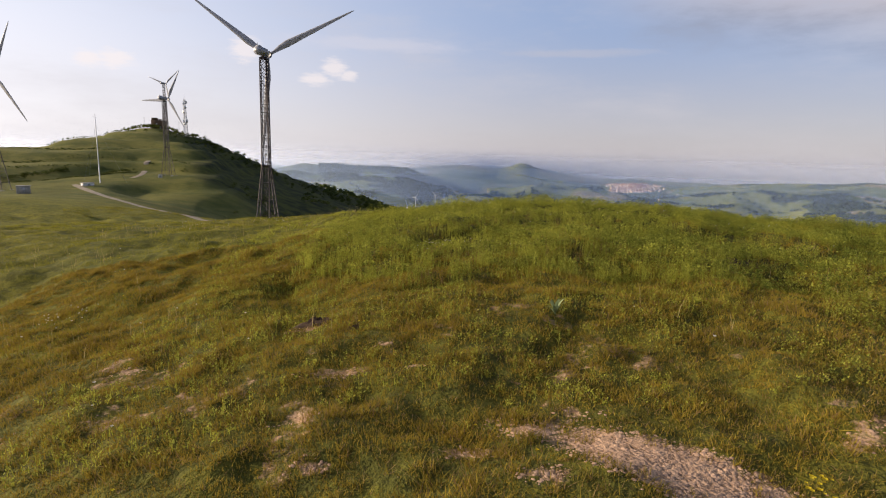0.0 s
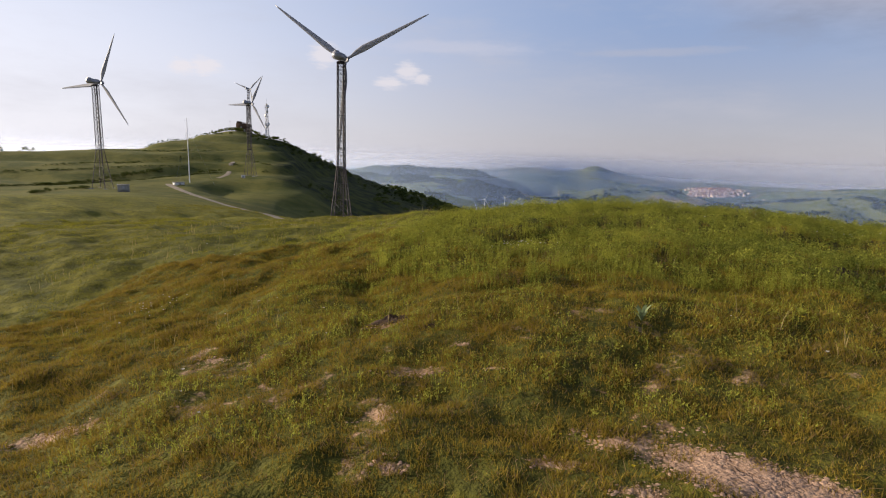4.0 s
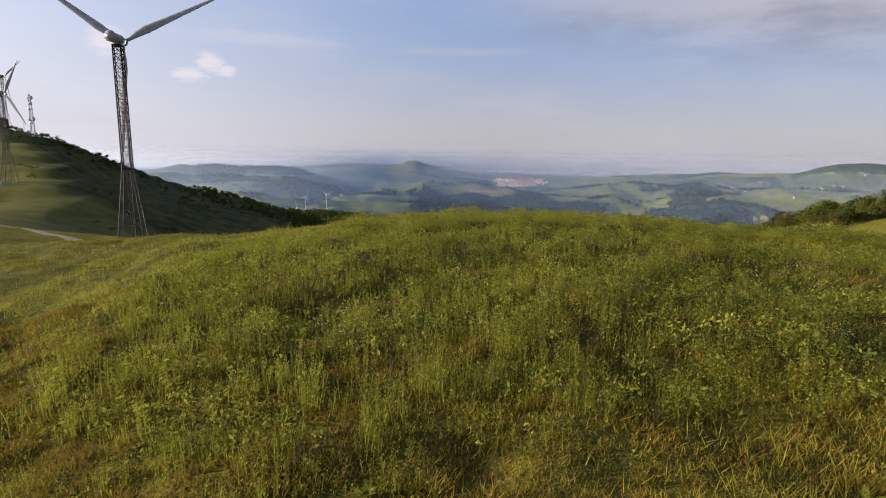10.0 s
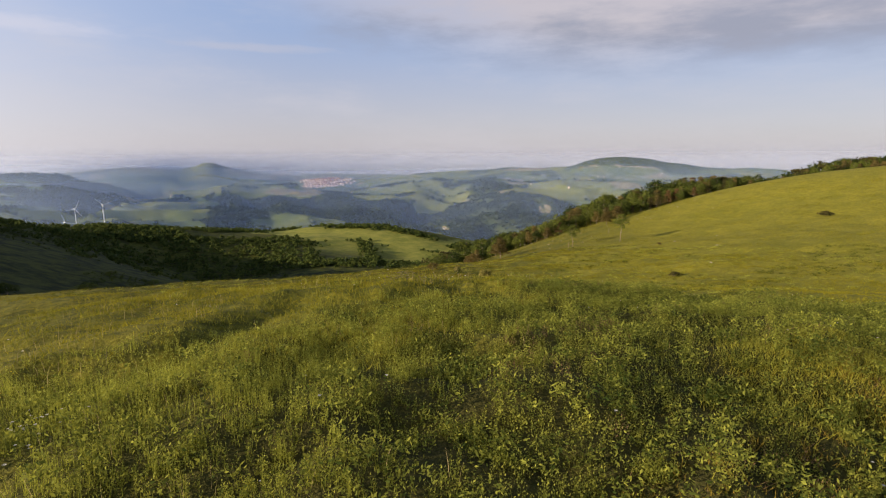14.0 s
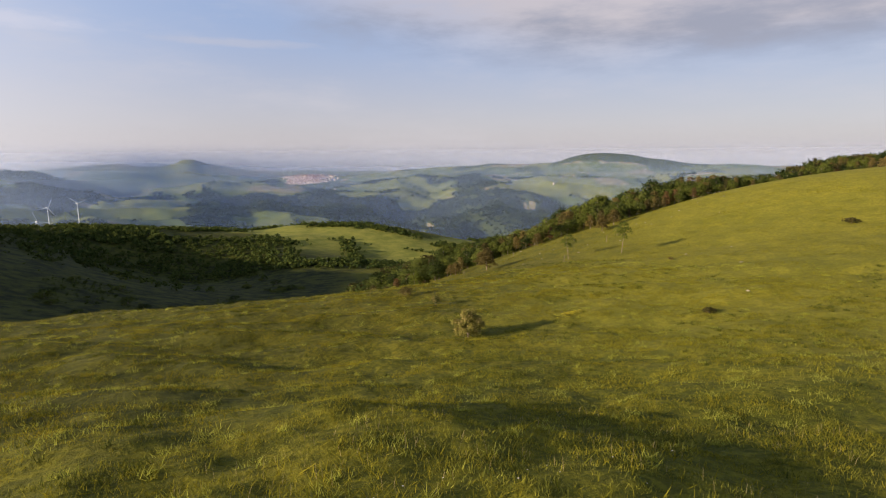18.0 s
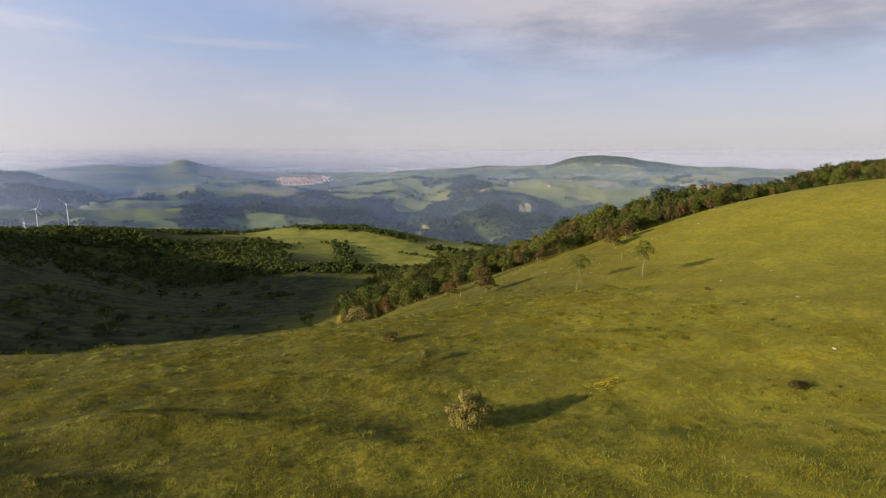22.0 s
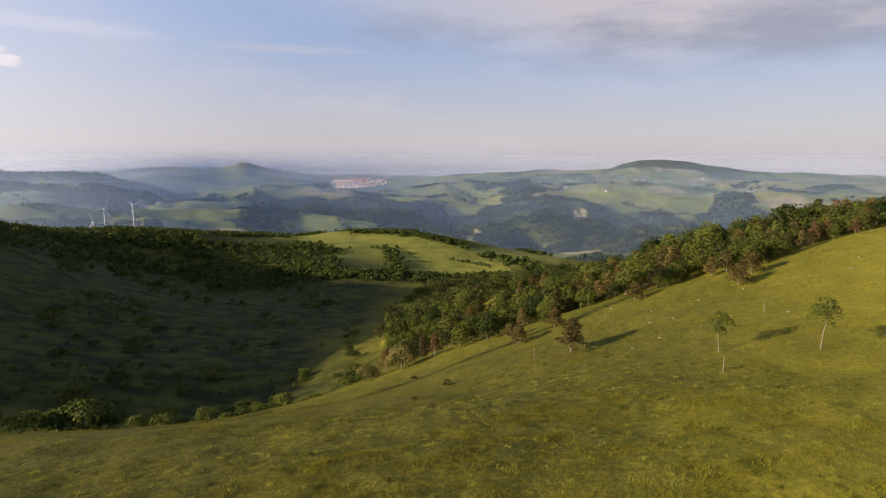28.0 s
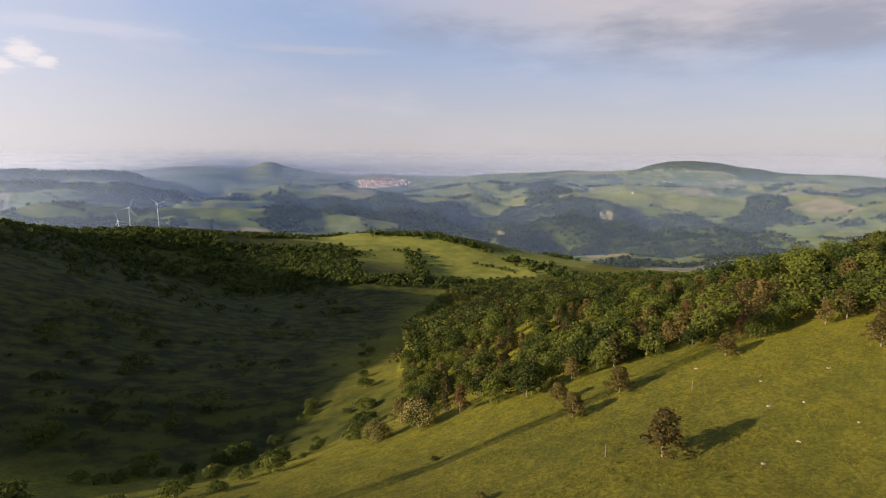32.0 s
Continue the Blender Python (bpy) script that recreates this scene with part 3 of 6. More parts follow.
def woodland(x, y):
    """How thickly the far country is wooded, 0 to 1."""
    r, az = np.hypot(x, y), np.degrees(np.arctan2(x, y))
    face = smooth(r, 1800, 2000) * (1 - smooth(r + 260 * rough(x, y, 340, 3, 205), 2560, 2680)) * smooth(az, 10, 15) * (1 - smooth(az, 57, 66))
    thick = 0.25 + 0.80 * face
    thick = thick + 0.34 * (1 - smooth(az, 5, 10)) * (1 - smooth(r, 3150, 3350))
    thick = thick + 0.42 * smooth(az, 18, 22) * (1 - smooth(az, 29, 34)) * smooth(r, 3080, 3200) * (1 - smooth(r, 3650, 3800))
    thick = thick + 0.30 * smooth(az, 28, 31) * (1 - smooth(az, 36, 40)) * smooth(r, 2650, 2800) * (1 - smooth(r, 3100, 3400))
    thick = thick - 0.10 * smooth(az, 9, 12) * (1 - smooth(az, 23, 26)) * smooth(r, 2650, 2750) * (1 - smooth(r, 3050, 3150))
    for a, d, wide, deep in CLEARINGS:
        u = ((az - a) / wide) ** 2 + ((r - d) / deep) ** 2
        thick = thick - 1.1 * np.exp(-(u ** 2))
    wood = smooth(thick + 1.05 * rough(x, y, 190, 4, 201), 0.46, 0.56)
    hedge = 0.95 * (1 - smooth(np.abs(rough(x, y, 300, 2, 202)), 0.006, 0.022)) * (1 - smooth(r, 4000, 4200))
    peak = smooth(r, 3650, 3800) * (1 - smooth(r, 4250, 4350)) * (np.abs(az - 55 + 2 * rough(x, y, 200, 3, 95)) < 5.0)
    return np.maximum(np.maximum(wood, hedge), peak) * smooth(r, 1000, 1250)


def fresh_mesh(name, verts, *faces):
    """A mesh from arrays: corners, and faces of three or four corners each."""
    mesh = bpy.data.meshes.new(name)
    verts = np.asarray(verts, np.float32).reshape(-1, 3)
    faces = [np.asarray(f, np.int32) for f in faces if len(f)]
    mesh.vertices.add(len(verts))
    mesh.vertices.foreach_set("co", verts.ravel())
    loops = np.concatenate([f.ravel() for f in faces])
    sizes = np.concatenate([np.full(len(f), f.shape[1], np.int32) for f in faces])
    mesh.loops.add(len(loops))
    mesh.loops.foreach_set("vertex_index", loops)
    mesh.polygons.add(len(sizes))
    mesh.polygons.foreach_set("loop_start", np.concatenate([[0], np.cumsum(sizes)[:-1]]).astype(np.int32))
    mesh.polygons.foreach_set("loop_total", sizes)
    mesh.update(calc_edges=True)
    return mesh


def shade_smooth(mesh):
    mesh.polygons.foreach_set("use_smooth", np.ones(len(mesh.polygons), bool))
    return mesh


def part(name, shape, mat, parent=None, label=""):
    """One mesh object, under a thing or a part. shape: a mesh, or (corners, faces, faces...)."""
    mesh = shape if isinstance(shape, bpy.types.Mesh) else fresh_mesh(name, *shape)
    if not mesh.materials:
        mesh.materials.append(mat)
    ob = new(name, mesh)
    if parent is not None:
        ob.parent = parent
    return tagged(ob, label)


def join(*shapes):
    """Several (corners, fours, threes) as one."""
    verts, fours, threes, k = [], [], [], 0
    for shape in shapes:
        v = np.asarray(shape[0], float).reshape(-1, 3)
        for f in shape[1:]:
            f = np.asarray(f, int)
            if len(f):
                (fours if f.shape[1] == 4 else threes).append(f + k)
        verts.append(v)
        k += len(v)
    out = [np.concatenate(verts)]
    for group in (fours, threes):
        if group:
            out.append(np.concatenate(group))
    return tuple(out)


def tube(points, radii, sides=6):
    """A round bar along points, with closed ends."""
    points = [Vector(p) for p in points]
    verts, faces = [], []
    for k, p in enumerate(points):
        along = points[min(k + 1, len(points) - 1)] - points[max(k - 1, 0)]
        turn = along.to_track_quat("Z", "Y").to_matrix()
        for s in range(sides):
            a = 2 * math.pi * s / sides
            verts.append(p + turn @ Vector((math.cos(a) * radii[k], math.sin(a) * radii[k], 0)))
    for k in range(len(points) - 1):
        for s in range(sides):
            a, b = k * sides + s, k * sides + (s + 1) % sides
            faces.append((a, b, b + sides, a + sides))
    caps = []
    for k in (0, len(points) - 1):
        for s in range(1, sides - 1):
            caps.append((k * sides, k * sides + s, k * sides + s + 1))
    return np.array(verts), np.array(faces), np.array(caps)


def slab(x0, y0, z0, x1, y1, z1, bevel=0.0):
    """A block, its upright edges and top cut off by bevel."""
    b = bevel
    ring = [(x0 + b, y0), (x1 - b, y0), (x1, y0 + b), (x1, y1 - b), (x1 - b, y1), (x0 + b, y1), (x0, y1 - b), (x0, y0 + b)]
    inner = [(min(max(x, x0 + b), x1 - b), min(max(y, y0 + b), y1 - b)) for x, y in ring]
    cx, cy = (x0 + x1) / 2, (y0 + y1) / 2
    verts = [(x, y, z0) for x, y in ring] + [(x, y, z1 - b) for x, y in ring] + [(x, y, z1) for x, y in inner] + [(cx, cy, z1), (cx, cy, z0)]
    fours = [(k + 8 * j, (k + 1) % 8 + 8 * j, (k + 1) % 8 + 8 * j + 8, k + 8 * j + 8) for j in range(2) for k in range(8)]
    threes = [(16 + k, 16 + (k + 1) % 8, 24) for k in range(8)] + [((k + 1) % 8, k, 25) for k in range(8)]
    return np.array(verts), np.array(fours), np.array(threes)


# ---- ground: one sheet to the horizon ----
rings = 0.3 * 1.022 ** np.arange(0, 180)
rings = np.concatenate([rings, rings[-1] * 1.0138 ** np.arange(1, 150)])
rings = np.concatenate([rings, rings[-1] * 1.029 ** np.arange(1, 72)])
rings = np.concatenate([rings, rings[-1] * 1.0105 ** np.arange(1, 400)])
rings = rings[rings < 4960]
angles = np.concatenate([np.arange(-92, 48, 0.3), np.arange(48, 268, 2.5)])
RR, AA = np.meshgrid(rings, np.radians(angles), indexing="ij")
GX, GY = -np.sin(AA) * RR, np.cos(AA) * RR
GZ = land(GX, GY)
count = len(angles)
i = np.arange(len(rings) - 1)[:, None] * count
j = np.arange(count)[None, :]
j2 = (j + 1) % count
sheet = np.stack([i + j, i + count + j, i + count + j2, i + j2], -1).reshape(-1, 4)
core = np.stack([np.zeros(count, int), j[0], j2[0]], -1)[1:-1]
ground_mesh = fresh_mesh("ground", np.stack([GX, GY, GZ], -1), sheet, core)
shade_smooth(ground_mesh)
slope = np.hypot(*[np.gradient(GZ, axis=0) / np.gradient(RR, axis=0), np.gradient(GZ, axis=1) / (np.gradient(AA, axis=1) * RR + 1e-6)])
fields = inside(GX, GY, MEADOWS)
# Shade on the hollow, the hill's flank and the brow, painted into ground colour.
hollow_shade = smooth(RR, 560, 640) * (1 - smooth(RR, 1000, 1200)) * ~fields
slope_shade = smooth(GY - 165 - 0.35 * (60 - GX), 0, 25) * (1 - smooth(GX - 85 - 0.15 * (GY - 180) - 0.6 * np.maximum(0, GY - 260) + 26 * rough(GX, GY, 30, 3, 91), 0, 40)) * (1 - smooth(RR, 610, 760)) * smooth(GX + 60 + 0.5 * (GY - 250) + 24 * rough(GX, GY, 40, 3, 92), -12, 12)
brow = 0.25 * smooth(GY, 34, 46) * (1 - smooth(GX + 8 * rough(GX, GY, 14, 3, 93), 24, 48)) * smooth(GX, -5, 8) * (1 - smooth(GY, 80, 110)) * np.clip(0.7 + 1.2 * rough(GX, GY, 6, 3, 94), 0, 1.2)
slope_shade = np.maximum(np.maximum(slope_shade, brow), 0.8 * hollow_shade * (1 - smooth(GX, 480, 560)) * smooth(GX, -40, 40))
for key, value in (("bare", bareness(GX, GY)), ("heath", slope_shade), ("litter", weedy(GX, GY)), ("tilled", smooth(RR, 950, 1200) * smooth(GX + 0.25 * GY, 60, 150)),
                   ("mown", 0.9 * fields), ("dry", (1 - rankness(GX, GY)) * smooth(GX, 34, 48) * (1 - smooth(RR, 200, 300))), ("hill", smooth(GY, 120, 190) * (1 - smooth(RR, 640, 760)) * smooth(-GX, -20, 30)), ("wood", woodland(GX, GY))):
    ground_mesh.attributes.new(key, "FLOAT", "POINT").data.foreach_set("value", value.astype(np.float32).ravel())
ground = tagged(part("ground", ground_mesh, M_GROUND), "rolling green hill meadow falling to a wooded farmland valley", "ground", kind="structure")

# tinted sheets added between the far hills to imitate haze
for mat, off in zip(M_HAZE, (1250, 1800, 2350, 2850, 3300, 4180, 4545)):
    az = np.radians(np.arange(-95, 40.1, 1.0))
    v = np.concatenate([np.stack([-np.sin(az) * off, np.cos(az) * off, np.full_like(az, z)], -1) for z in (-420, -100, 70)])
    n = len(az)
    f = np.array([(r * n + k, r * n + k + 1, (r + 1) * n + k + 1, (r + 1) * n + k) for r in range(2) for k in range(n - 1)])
    tagged(part("mist_layer", shade_smooth(fresh_mesh("mist_layer", v, f)), mat), "tinted see-through sheet imitating haze over the valley", "mist", kind="structure")

# ---- tracks ----


def track(points, width, label):
    pts = np.array(points, float)
    steps = np.linspace(0, len(pts) - 1, (len(pts) - 1) * 14 + 1)
    k = np.minimum(steps.astype(int), len(pts) - 2)
    s = (steps - k)[:, None]
    p = [pts[np.clip(k + d, 0, len(pts) - 1)] for d in (-1, 0, 1, 2)]
    line = 0.5 * (2 * p[1] + (p[2] - p[0]) * s + (2 * p[0] - 5 * p[1] + 4 * p[2] - p[3]) * s ** 2 + (3 * p[1] - p[0] - 3 * p[2] + p[3]) * s ** 3)
    side = np.gradient(line, axis=0)
    side = np.stack([-side[:, 1], side[:, 0]], -1) / np.linalg.norm(side, axis=1)[:, None]
    cols = np.linspace(-1, 1, 7)
    xy = line[:, None, :] + side[:, None, :] * (cols[None, :, None] * width / 2 * (1 + 0.2 * rough(line[:, 0], line[:, 1], 6, 2, 9))[:, None, None])
    z = land(xy[..., 0], xy[..., 1]) + 0.12 - 0.10 * np.abs(cols) ** 4
    n, c = xy.shape[:2]
    f = np.array([(a * c + b, a * c + b + 1, (a + 1) * c + b + 1, (a + 1) * c + b) for a in range(n - 1) for b in range(c - 1)])
    v = np.concatenate([xy, z[..., None]], -1)
    return tagged(part("dirt_track", shade_smooth(fresh_mesh("dirt_track", v, f)), M_TRACK), label, "track", kind="structure")


track([(-128, 330), (-121, 306), (-114, 285), (-112, 268)], 2.4, "pale stony track climbing the turbine hill")
track([(-118, 232), (-95, 201), (-74, 172), (-52, 143), (-36, 122), (-24, 104), (-26, 88), (-44, 72)], 2.6, "pale dirt track running down to the saddle")

# ---- wind turbines ----


def strut(a, b, r, sides=4):
    return tube([a, b], [r, r], sides)


def blade_mesh(length):
    """A tapered, twisted wing along +z from the hub's edge."""
    spans = [(0.0, 0.34, 0.34, 0), (0.05, 0.36, 0.34, 4), (0.13, 0.62, 0.26, 14), (0.22, 0.80, 0.20, 13), (0.4, 0.62, 0.14, 9), (0.6, 0.46, 0.10, 5), (0.8, 0.32, 0.07, 2), (0.95, 0.18, 0.045, 0), (1.0, 0.05, 0.02, 0)]
    verts, faces, sides = [], [], 10
    for s, chord, thick, twist in spans:
        c, w = math.cos(radians(twist)), math.sin(radians(twist))
        for k in range(sides):
            a = 2 * math.pi * k / sides
            u = chord * (math.cos(a) + (0.35 if s > 0.08 else 0))
            v = thick * math.sin(a) * (0.6 + 0.4 * math.cos(a))
            verts.append((u * c - v * w, u * w + v * c, 0.5 + s * length))
    for r in range(len(spans) - 1):
        for k in range(sides):
            a, b = r * sides + k, r * sides + (k + 1) % sides
            faces.append((a, b, b + sides, a + sides))
    last = (len(spans) - 1) * sides
    caps = [(last, last + k, last + k + 1) for k in range(1, sides - 1)]
    return shade_smooth(fresh_mesh("blade", verts, faces, caps))


def lattice_face(corners_low, corners_high, levels, r):
    """Cross bracing between two legs."""
    (a0, b0), (a1, b1) = corners_low, corners_high
    shapes = []
    for k in range(levels):
        s, e = k / levels, (k + 1) / levels
        p, q = Vector(a0).lerp(a1, s), Vector(b0).lerp(b1, s)
        p2, q2 = Vector(a0).lerp(a1, e), Vector(b0).lerp(b1, e)
        shapes += [strut(p, q2, r), strut(q, p2, r), strut(p2, q2, r)]
    return shapes


def wind_turbine(x, y, hub, yaw, turn, label, reach=21.0, steel=M_STEEL, near=False):
    """Lattice tower on flared legs, nacelle and three-bladed rotor. yaw: the way that the rotor faces."""
    base = ground_at(x, y)
    thing = new("wind_turbine")
    thing.location = (x, y, base)
    waist = hub * 0.37
    foot, mid, top = 2.6, 0.88, 0.80
    sign = [(-1, -1), (1, -1), (1, 1), (-1, 1)]
    low = [(sx * foot, sy * foot, -1.2) for sx, sy in sign]
    neck = [(sx * mid, sy * mid, waist) for sx, sy in sign]
    high = [(sx * top, sy * top, hub - 1.1) for sx, sy in sign]
    for k in range(4):
        part("leg", tube([low[k], neck[k], high[k]], [0.12, 0.13, 0.12], 6), steel, thing)
        part("footing", slab(low[k][0] - 0.6, low[k][1] - 0.6, -1.6, low[k][0] + 0.6, low[k][1] + 0.6, 0.15, 0.06), M_CONC, thing, "concrete footing")
        e = (k + 1) % 4
        for j, bar in enumerate(lattice_face((low[k], low[e]), (neck[k], neck[e]), 4, 0.036)):
            part("cross_bar" if j % 3 == 2 else "diagonal_brace", bar, steel, thing)
        bars = lattice_face((neck[k], neck[e]), (high[k], high[e]), 14, 0.05)
        if near:
            for j, bar in enumerate(bars):
                part("cross_bar" if j % 3 == 2 else "diagonal_brace", bar, steel, thing)
        else:
            part("upper_bracing", join(*bars), steel, thing)
    part("waist_frame", join(*[strut(neck[k], neck[(k + 1) % 4], 0.16) for k in range(4)]), steel, thing)
    rails = [strut((dx, 0, 0.2), (dx * 0.9, 0, hub - 1.3), 0.035) for dx in (-0.22, 0.22)]
    rails += [strut((-0.22, 0, z), (0.22, 0, z), 0.02) for z in np.arange(0.5, hub - 1.5, 0.6)]
    part("ladder", join(*rails), steel, thing, "thin steel ladder")
    part("cable_duct", tube([(0.5, 0.3, 0), (0.4, 0.25, hub - 1.2)], [0.12, 0.12], 6), steel, thing)
    c, s = math.cos(radians(yaw)), math.sin(radians(yaw))
    spin = Matrix.Translation((0, 0, hub)) @ Matrix(((c, -s, 0, 0), (s, c, 0, 0), (0, 0, 1, 0), (0, 0, 0, 1)))
    part("yaw_bearing", tube([(0, 0, hub - 1.4), (0, 0, hub - 0.9)], [0.95, 0.9], 12), steel, thing)

    def placed(ob, m):
        ob.matrix_local = m
        return ob

    body = bmesh.new()
    bmesh.ops.create_cube(body, size=1.0)
    for v in body.verts:
        tall = 2.2 if v.co.y > 0 else 1.9
        v.co = Vector((v.co.x * 1.9, v.co.y * 4.8, v.co.z * tall * 0.8))
    bmesh.ops.bevel(body, geom=body.edges[:], offset=0.32, segments=3, affect="EDGES")
    mesh = bpy.data.meshes.new("nacelle")
    body.to_mesh(mesh)
    body.free()
    nacelle = placed(part("nacelle", shade_smooth(mesh), M_BLADE, thing, "grey-white fibreglass nacelle"), spin @ Matrix.Translation((0, 0.9, 0.1)))
    part("vent_hood", slab(-0.5, 1.0, 0.78, 0.5, 2.0, 1.1, 0.08), M_GREY, nacelle)
    part("wind_vane", tube([(0, 2.0, 0.7), (0, 2.0, 1.6)], [0.04, 0.03], 5), M_GREY, nacelle)
    hub_ob = placed(part("rotor_hub", shade_smooth(fresh_mesh("rotor_hub", *tube([(0, 0.4, 0), (0, -0.4, 0), (0, -0.9, 0), (0, -1.3, 0)], [0.75, 0.78, 0.55, 0.12], 14))), M_BLADE, thing), spin @ Matrix.Translation((0, -2.5, 0)))
    wing = blade_mesh(reach)
    for k in range(3):
        placed(part("blade", wing, M_BLADE, hub_ob, "long tapered grey blade"), Matrix.Rotation(radians(turn + 120 * k), 4, "Y"))
    return tagged(thing, label, "wind turbine", "wind turbines on the ridge")


wind_turbine(-26.7, 137.3, 41.0, 166, 55, "wind turbine on a rusty lattice tower beside the grassy crest", 22.5, near=True)
wind_turbine(-127.5, 203, 38.0, 166, 96, "wind turbine on a lattice tower on the terraced hill", 18.0)
wind_turbine(-101, 282, 36.0, 160, 92, "wind turbine on a lattice tower near the stony track", 14.5)
wind_turbine(-186, 520, 40.5, 160, 70, "distant wind turbine on the hilltop near the aerials", 18.0)


def valley_turbine(x, y, hub, yaw, turn):
    base = ground_at(x, y)
    thing = new("valley_turbine")
    thing.location = (x, y, base)
    part("mast", tube([(0, 0, -2), (0, 0, hub * 0.5), (0, 0, hub)], [0.95, 0.75, 0.5], 10), M_WHITE, thing)
    head = part("nacelle", slab(-1.2, -2.0, hub - 1.2, 1.2, 4.5, hub + 1.4, 0.4), M_WHITE, thing)
    head.rotation_euler = (0, 0, radians(yaw))
    wing = blade_mesh(20.0)
    for k in range(3):
        b = part("blade", wing, M_WHITE, thing)
        b.matrix_local = Matrix.Translation((0, 0, hub)) @ Matrix.Rotation(radians(yaw), 4, "Z") @ Matrix.Translation((0, -2.6, 0)) @ Matrix.Rotation(radians(turn + 120 * k), 4, "Y") @ Matrix.Diagonal((1.2, 1.2, 1, 1))
    return tagged(thing, "white tubular wind turbine far down in the valley", "wind turbine", "valley wind turbines")


valley_turbine(90, 1360, 79, 20, 25)
valley_turbine(150, 1464, 88, 20, 70)
valley_turbine(69, 1330, 66, 20, 100)

# ---- masts and buildings on the turbine hill ----


def measuring_mast(x, y, tall):
    thing = new("measuring_mast")
    thing.location = (x, y, ground_at(x, y))
    part("pole", tube([(0, 0, -0.5), (0, 0, tall * 0.35), (0, 0, tall)], [0.24, 0.2, 0.10], 8), M_WHITE, thing)
    for k in range(3):
        a = radians(120 * k + 20)
        part("guy_wire", tube([(0, 0, tall * 0.85), (math.cos(a) * 10, math.sin(a) * 10, -0.6)], [0.018, 0.018], 4), M_GREY, thing, "thin steel guy wire")
    part("boom", tube([(-1.1, 0, tall * 0.96), (1.1, 0, tall * 0.96)], [0.05, 0.05], 5), M_GREY, thing)
    return tagged(thing, "tall slender white measuring mast beside the track", "mast")


measuring_mast(-113.5, 242, 27.5)


def cabin(x, y, size, high, turn, mat, label):
    thing = new("equipment_cabin")
    thing.location, thing.rotation_euler = (x, y, ground_at(x, y)), (0, 0, radians(turn))
    w, d = size
    part("wall", slab(-w / 2, -d / 2, -0.6, w / 2, d / 2, high, 0.06), mat, thing)
    part("roof", slab(-w / 2 - 0.2, -d / 2 - 0.2, high + 0.003, w / 2 + 0.2, d / 2 + 0.2, high + 0.2, 0.05), M_CONC, thing)
    part("door", slab(-0.45, -d / 2 - 0.05, 0.05, 0.45, -d / 2 - 0.004, 2.0 if high > 2.1 else high - 0.2, 0.01), M_GREY, thing, "grey steel door")
    part("louvre", slab(w / 2 + 0.004, -0.4, high * 0.5, w / 2 + 0.06, 0.4, high * 0.8, 0.01), M_GREY, thing)
    return tagged(thing, label, "cabin")


cabin(-111, 188, (3.4, 2.4), 2.3, 25, M_CONC, "small grey transformer cabin beside a turbine tower")
cabin(-113, 231, (4.2, 1.8), 1.0, 60, M_WHITE, "low white box beside the mast")
cabin(-101, 272, (1.6, 1.0), 1.2, 10, M_WHITE, "small white cabinet by the turbine foot")


def lattice_aerial(x, y, tall, mat_a, mat_b, label):
    thing = new("lattice_aerial")
    thing.location = (x, y, ground_at(x, y))
    w0, w1 = 1.3, 0.5
    sign = [(-1, -1), (1, -1), (1, 1), (-1, 1)]
    for k in range(4):
        low, high = (sign[k][0] * w0, sign[k][1] * w0, -0.6), (sign[k][0] * w1, sign[k][1] * w1, tall)
        part("leg", tube([low, high], [0.2, 0.16], 5), mat_a, thing)
        e = (k + 1) % 4
        low2, high2 = (sign[e][0] * w0, sign[e][1] * w0, -0.6), (sign[e][0] * w1, sign[e][1] * w1, tall)
        part("bracing", join(*lattice_face((low, low2), (high, high2), 10, 0.06)), mat_b, thing)
    part("spike", tube([(0, 0, tall), (0, 0, tall + 5)], [0.09, 0.03], 5), mat_a, thing)
    for k, (z, a, r) in enumerate([(0.92, 330, 1.3), (0.9, 200, 1.4), (0.78, 300, 1.1), (0.66, 240, 1.3), (0.42, 340, 1.5), (0.40, 190, 1.5), (0.34, 270, 1.1)]):
        c, s = math.cos(radians(a)), math.sin(radians(a))
        dish = tube([(c * 1.1, s * 1.1, z * tall), (c * 1.5, s * 1.5, z * tall), (c * 1.6, s * 1.6, z * tall)], [0.3, r, r * 1.02], 12)
        part("dish", dish, M_WHITE, thing)
    for z in (0.38, 0.64, 0.88):
        part("platform", slab(-1.1, -1.1, z * tall, 1.1, 1.1, z * tall + 0.15, 0.03), M_GREY, thing)
    return tagged(thing, label, "radio mast")


lattice_aerial(-160, 491, 30, M_WHITE, M_GREY, "white lattice radio mast hung with dishes")


def hill_block(x, y):
    thing = new("stone_block_house")
    thing.location = (x, y, ground_at(x, y))
    part("wall", slab(-5, -4, -1.5, 5, 4, 7.2, 0.15), M_SOIL, thing, "dark weathered stone wall")
    part("turret", slab(-4.6, -3.6, 7.203, -1.0, 1.0, 9.0, 0.1), M_SOIL, thing)
    for k in range(4):
        part("merlon", slab(-0.4 + k * 1.4, -3.9, 7.203, 0.4 + k * 1.4, -2.9, 8.1, 0.06), M_SOIL, thing)
    part("window_opening", slab(-1.2, -4.06, 3.0, 0.0, -4.004, 4.6, 0.02), M_GREY, thing)
    part("doorway", slab(1.6, -4.06, -0.2, 3.0, -4.004, 2.2, 0.02), M_GREY, thing)
    return tagged(thing, "dark stone block house on the hilltop", "building")


hill_block(-183, 497)


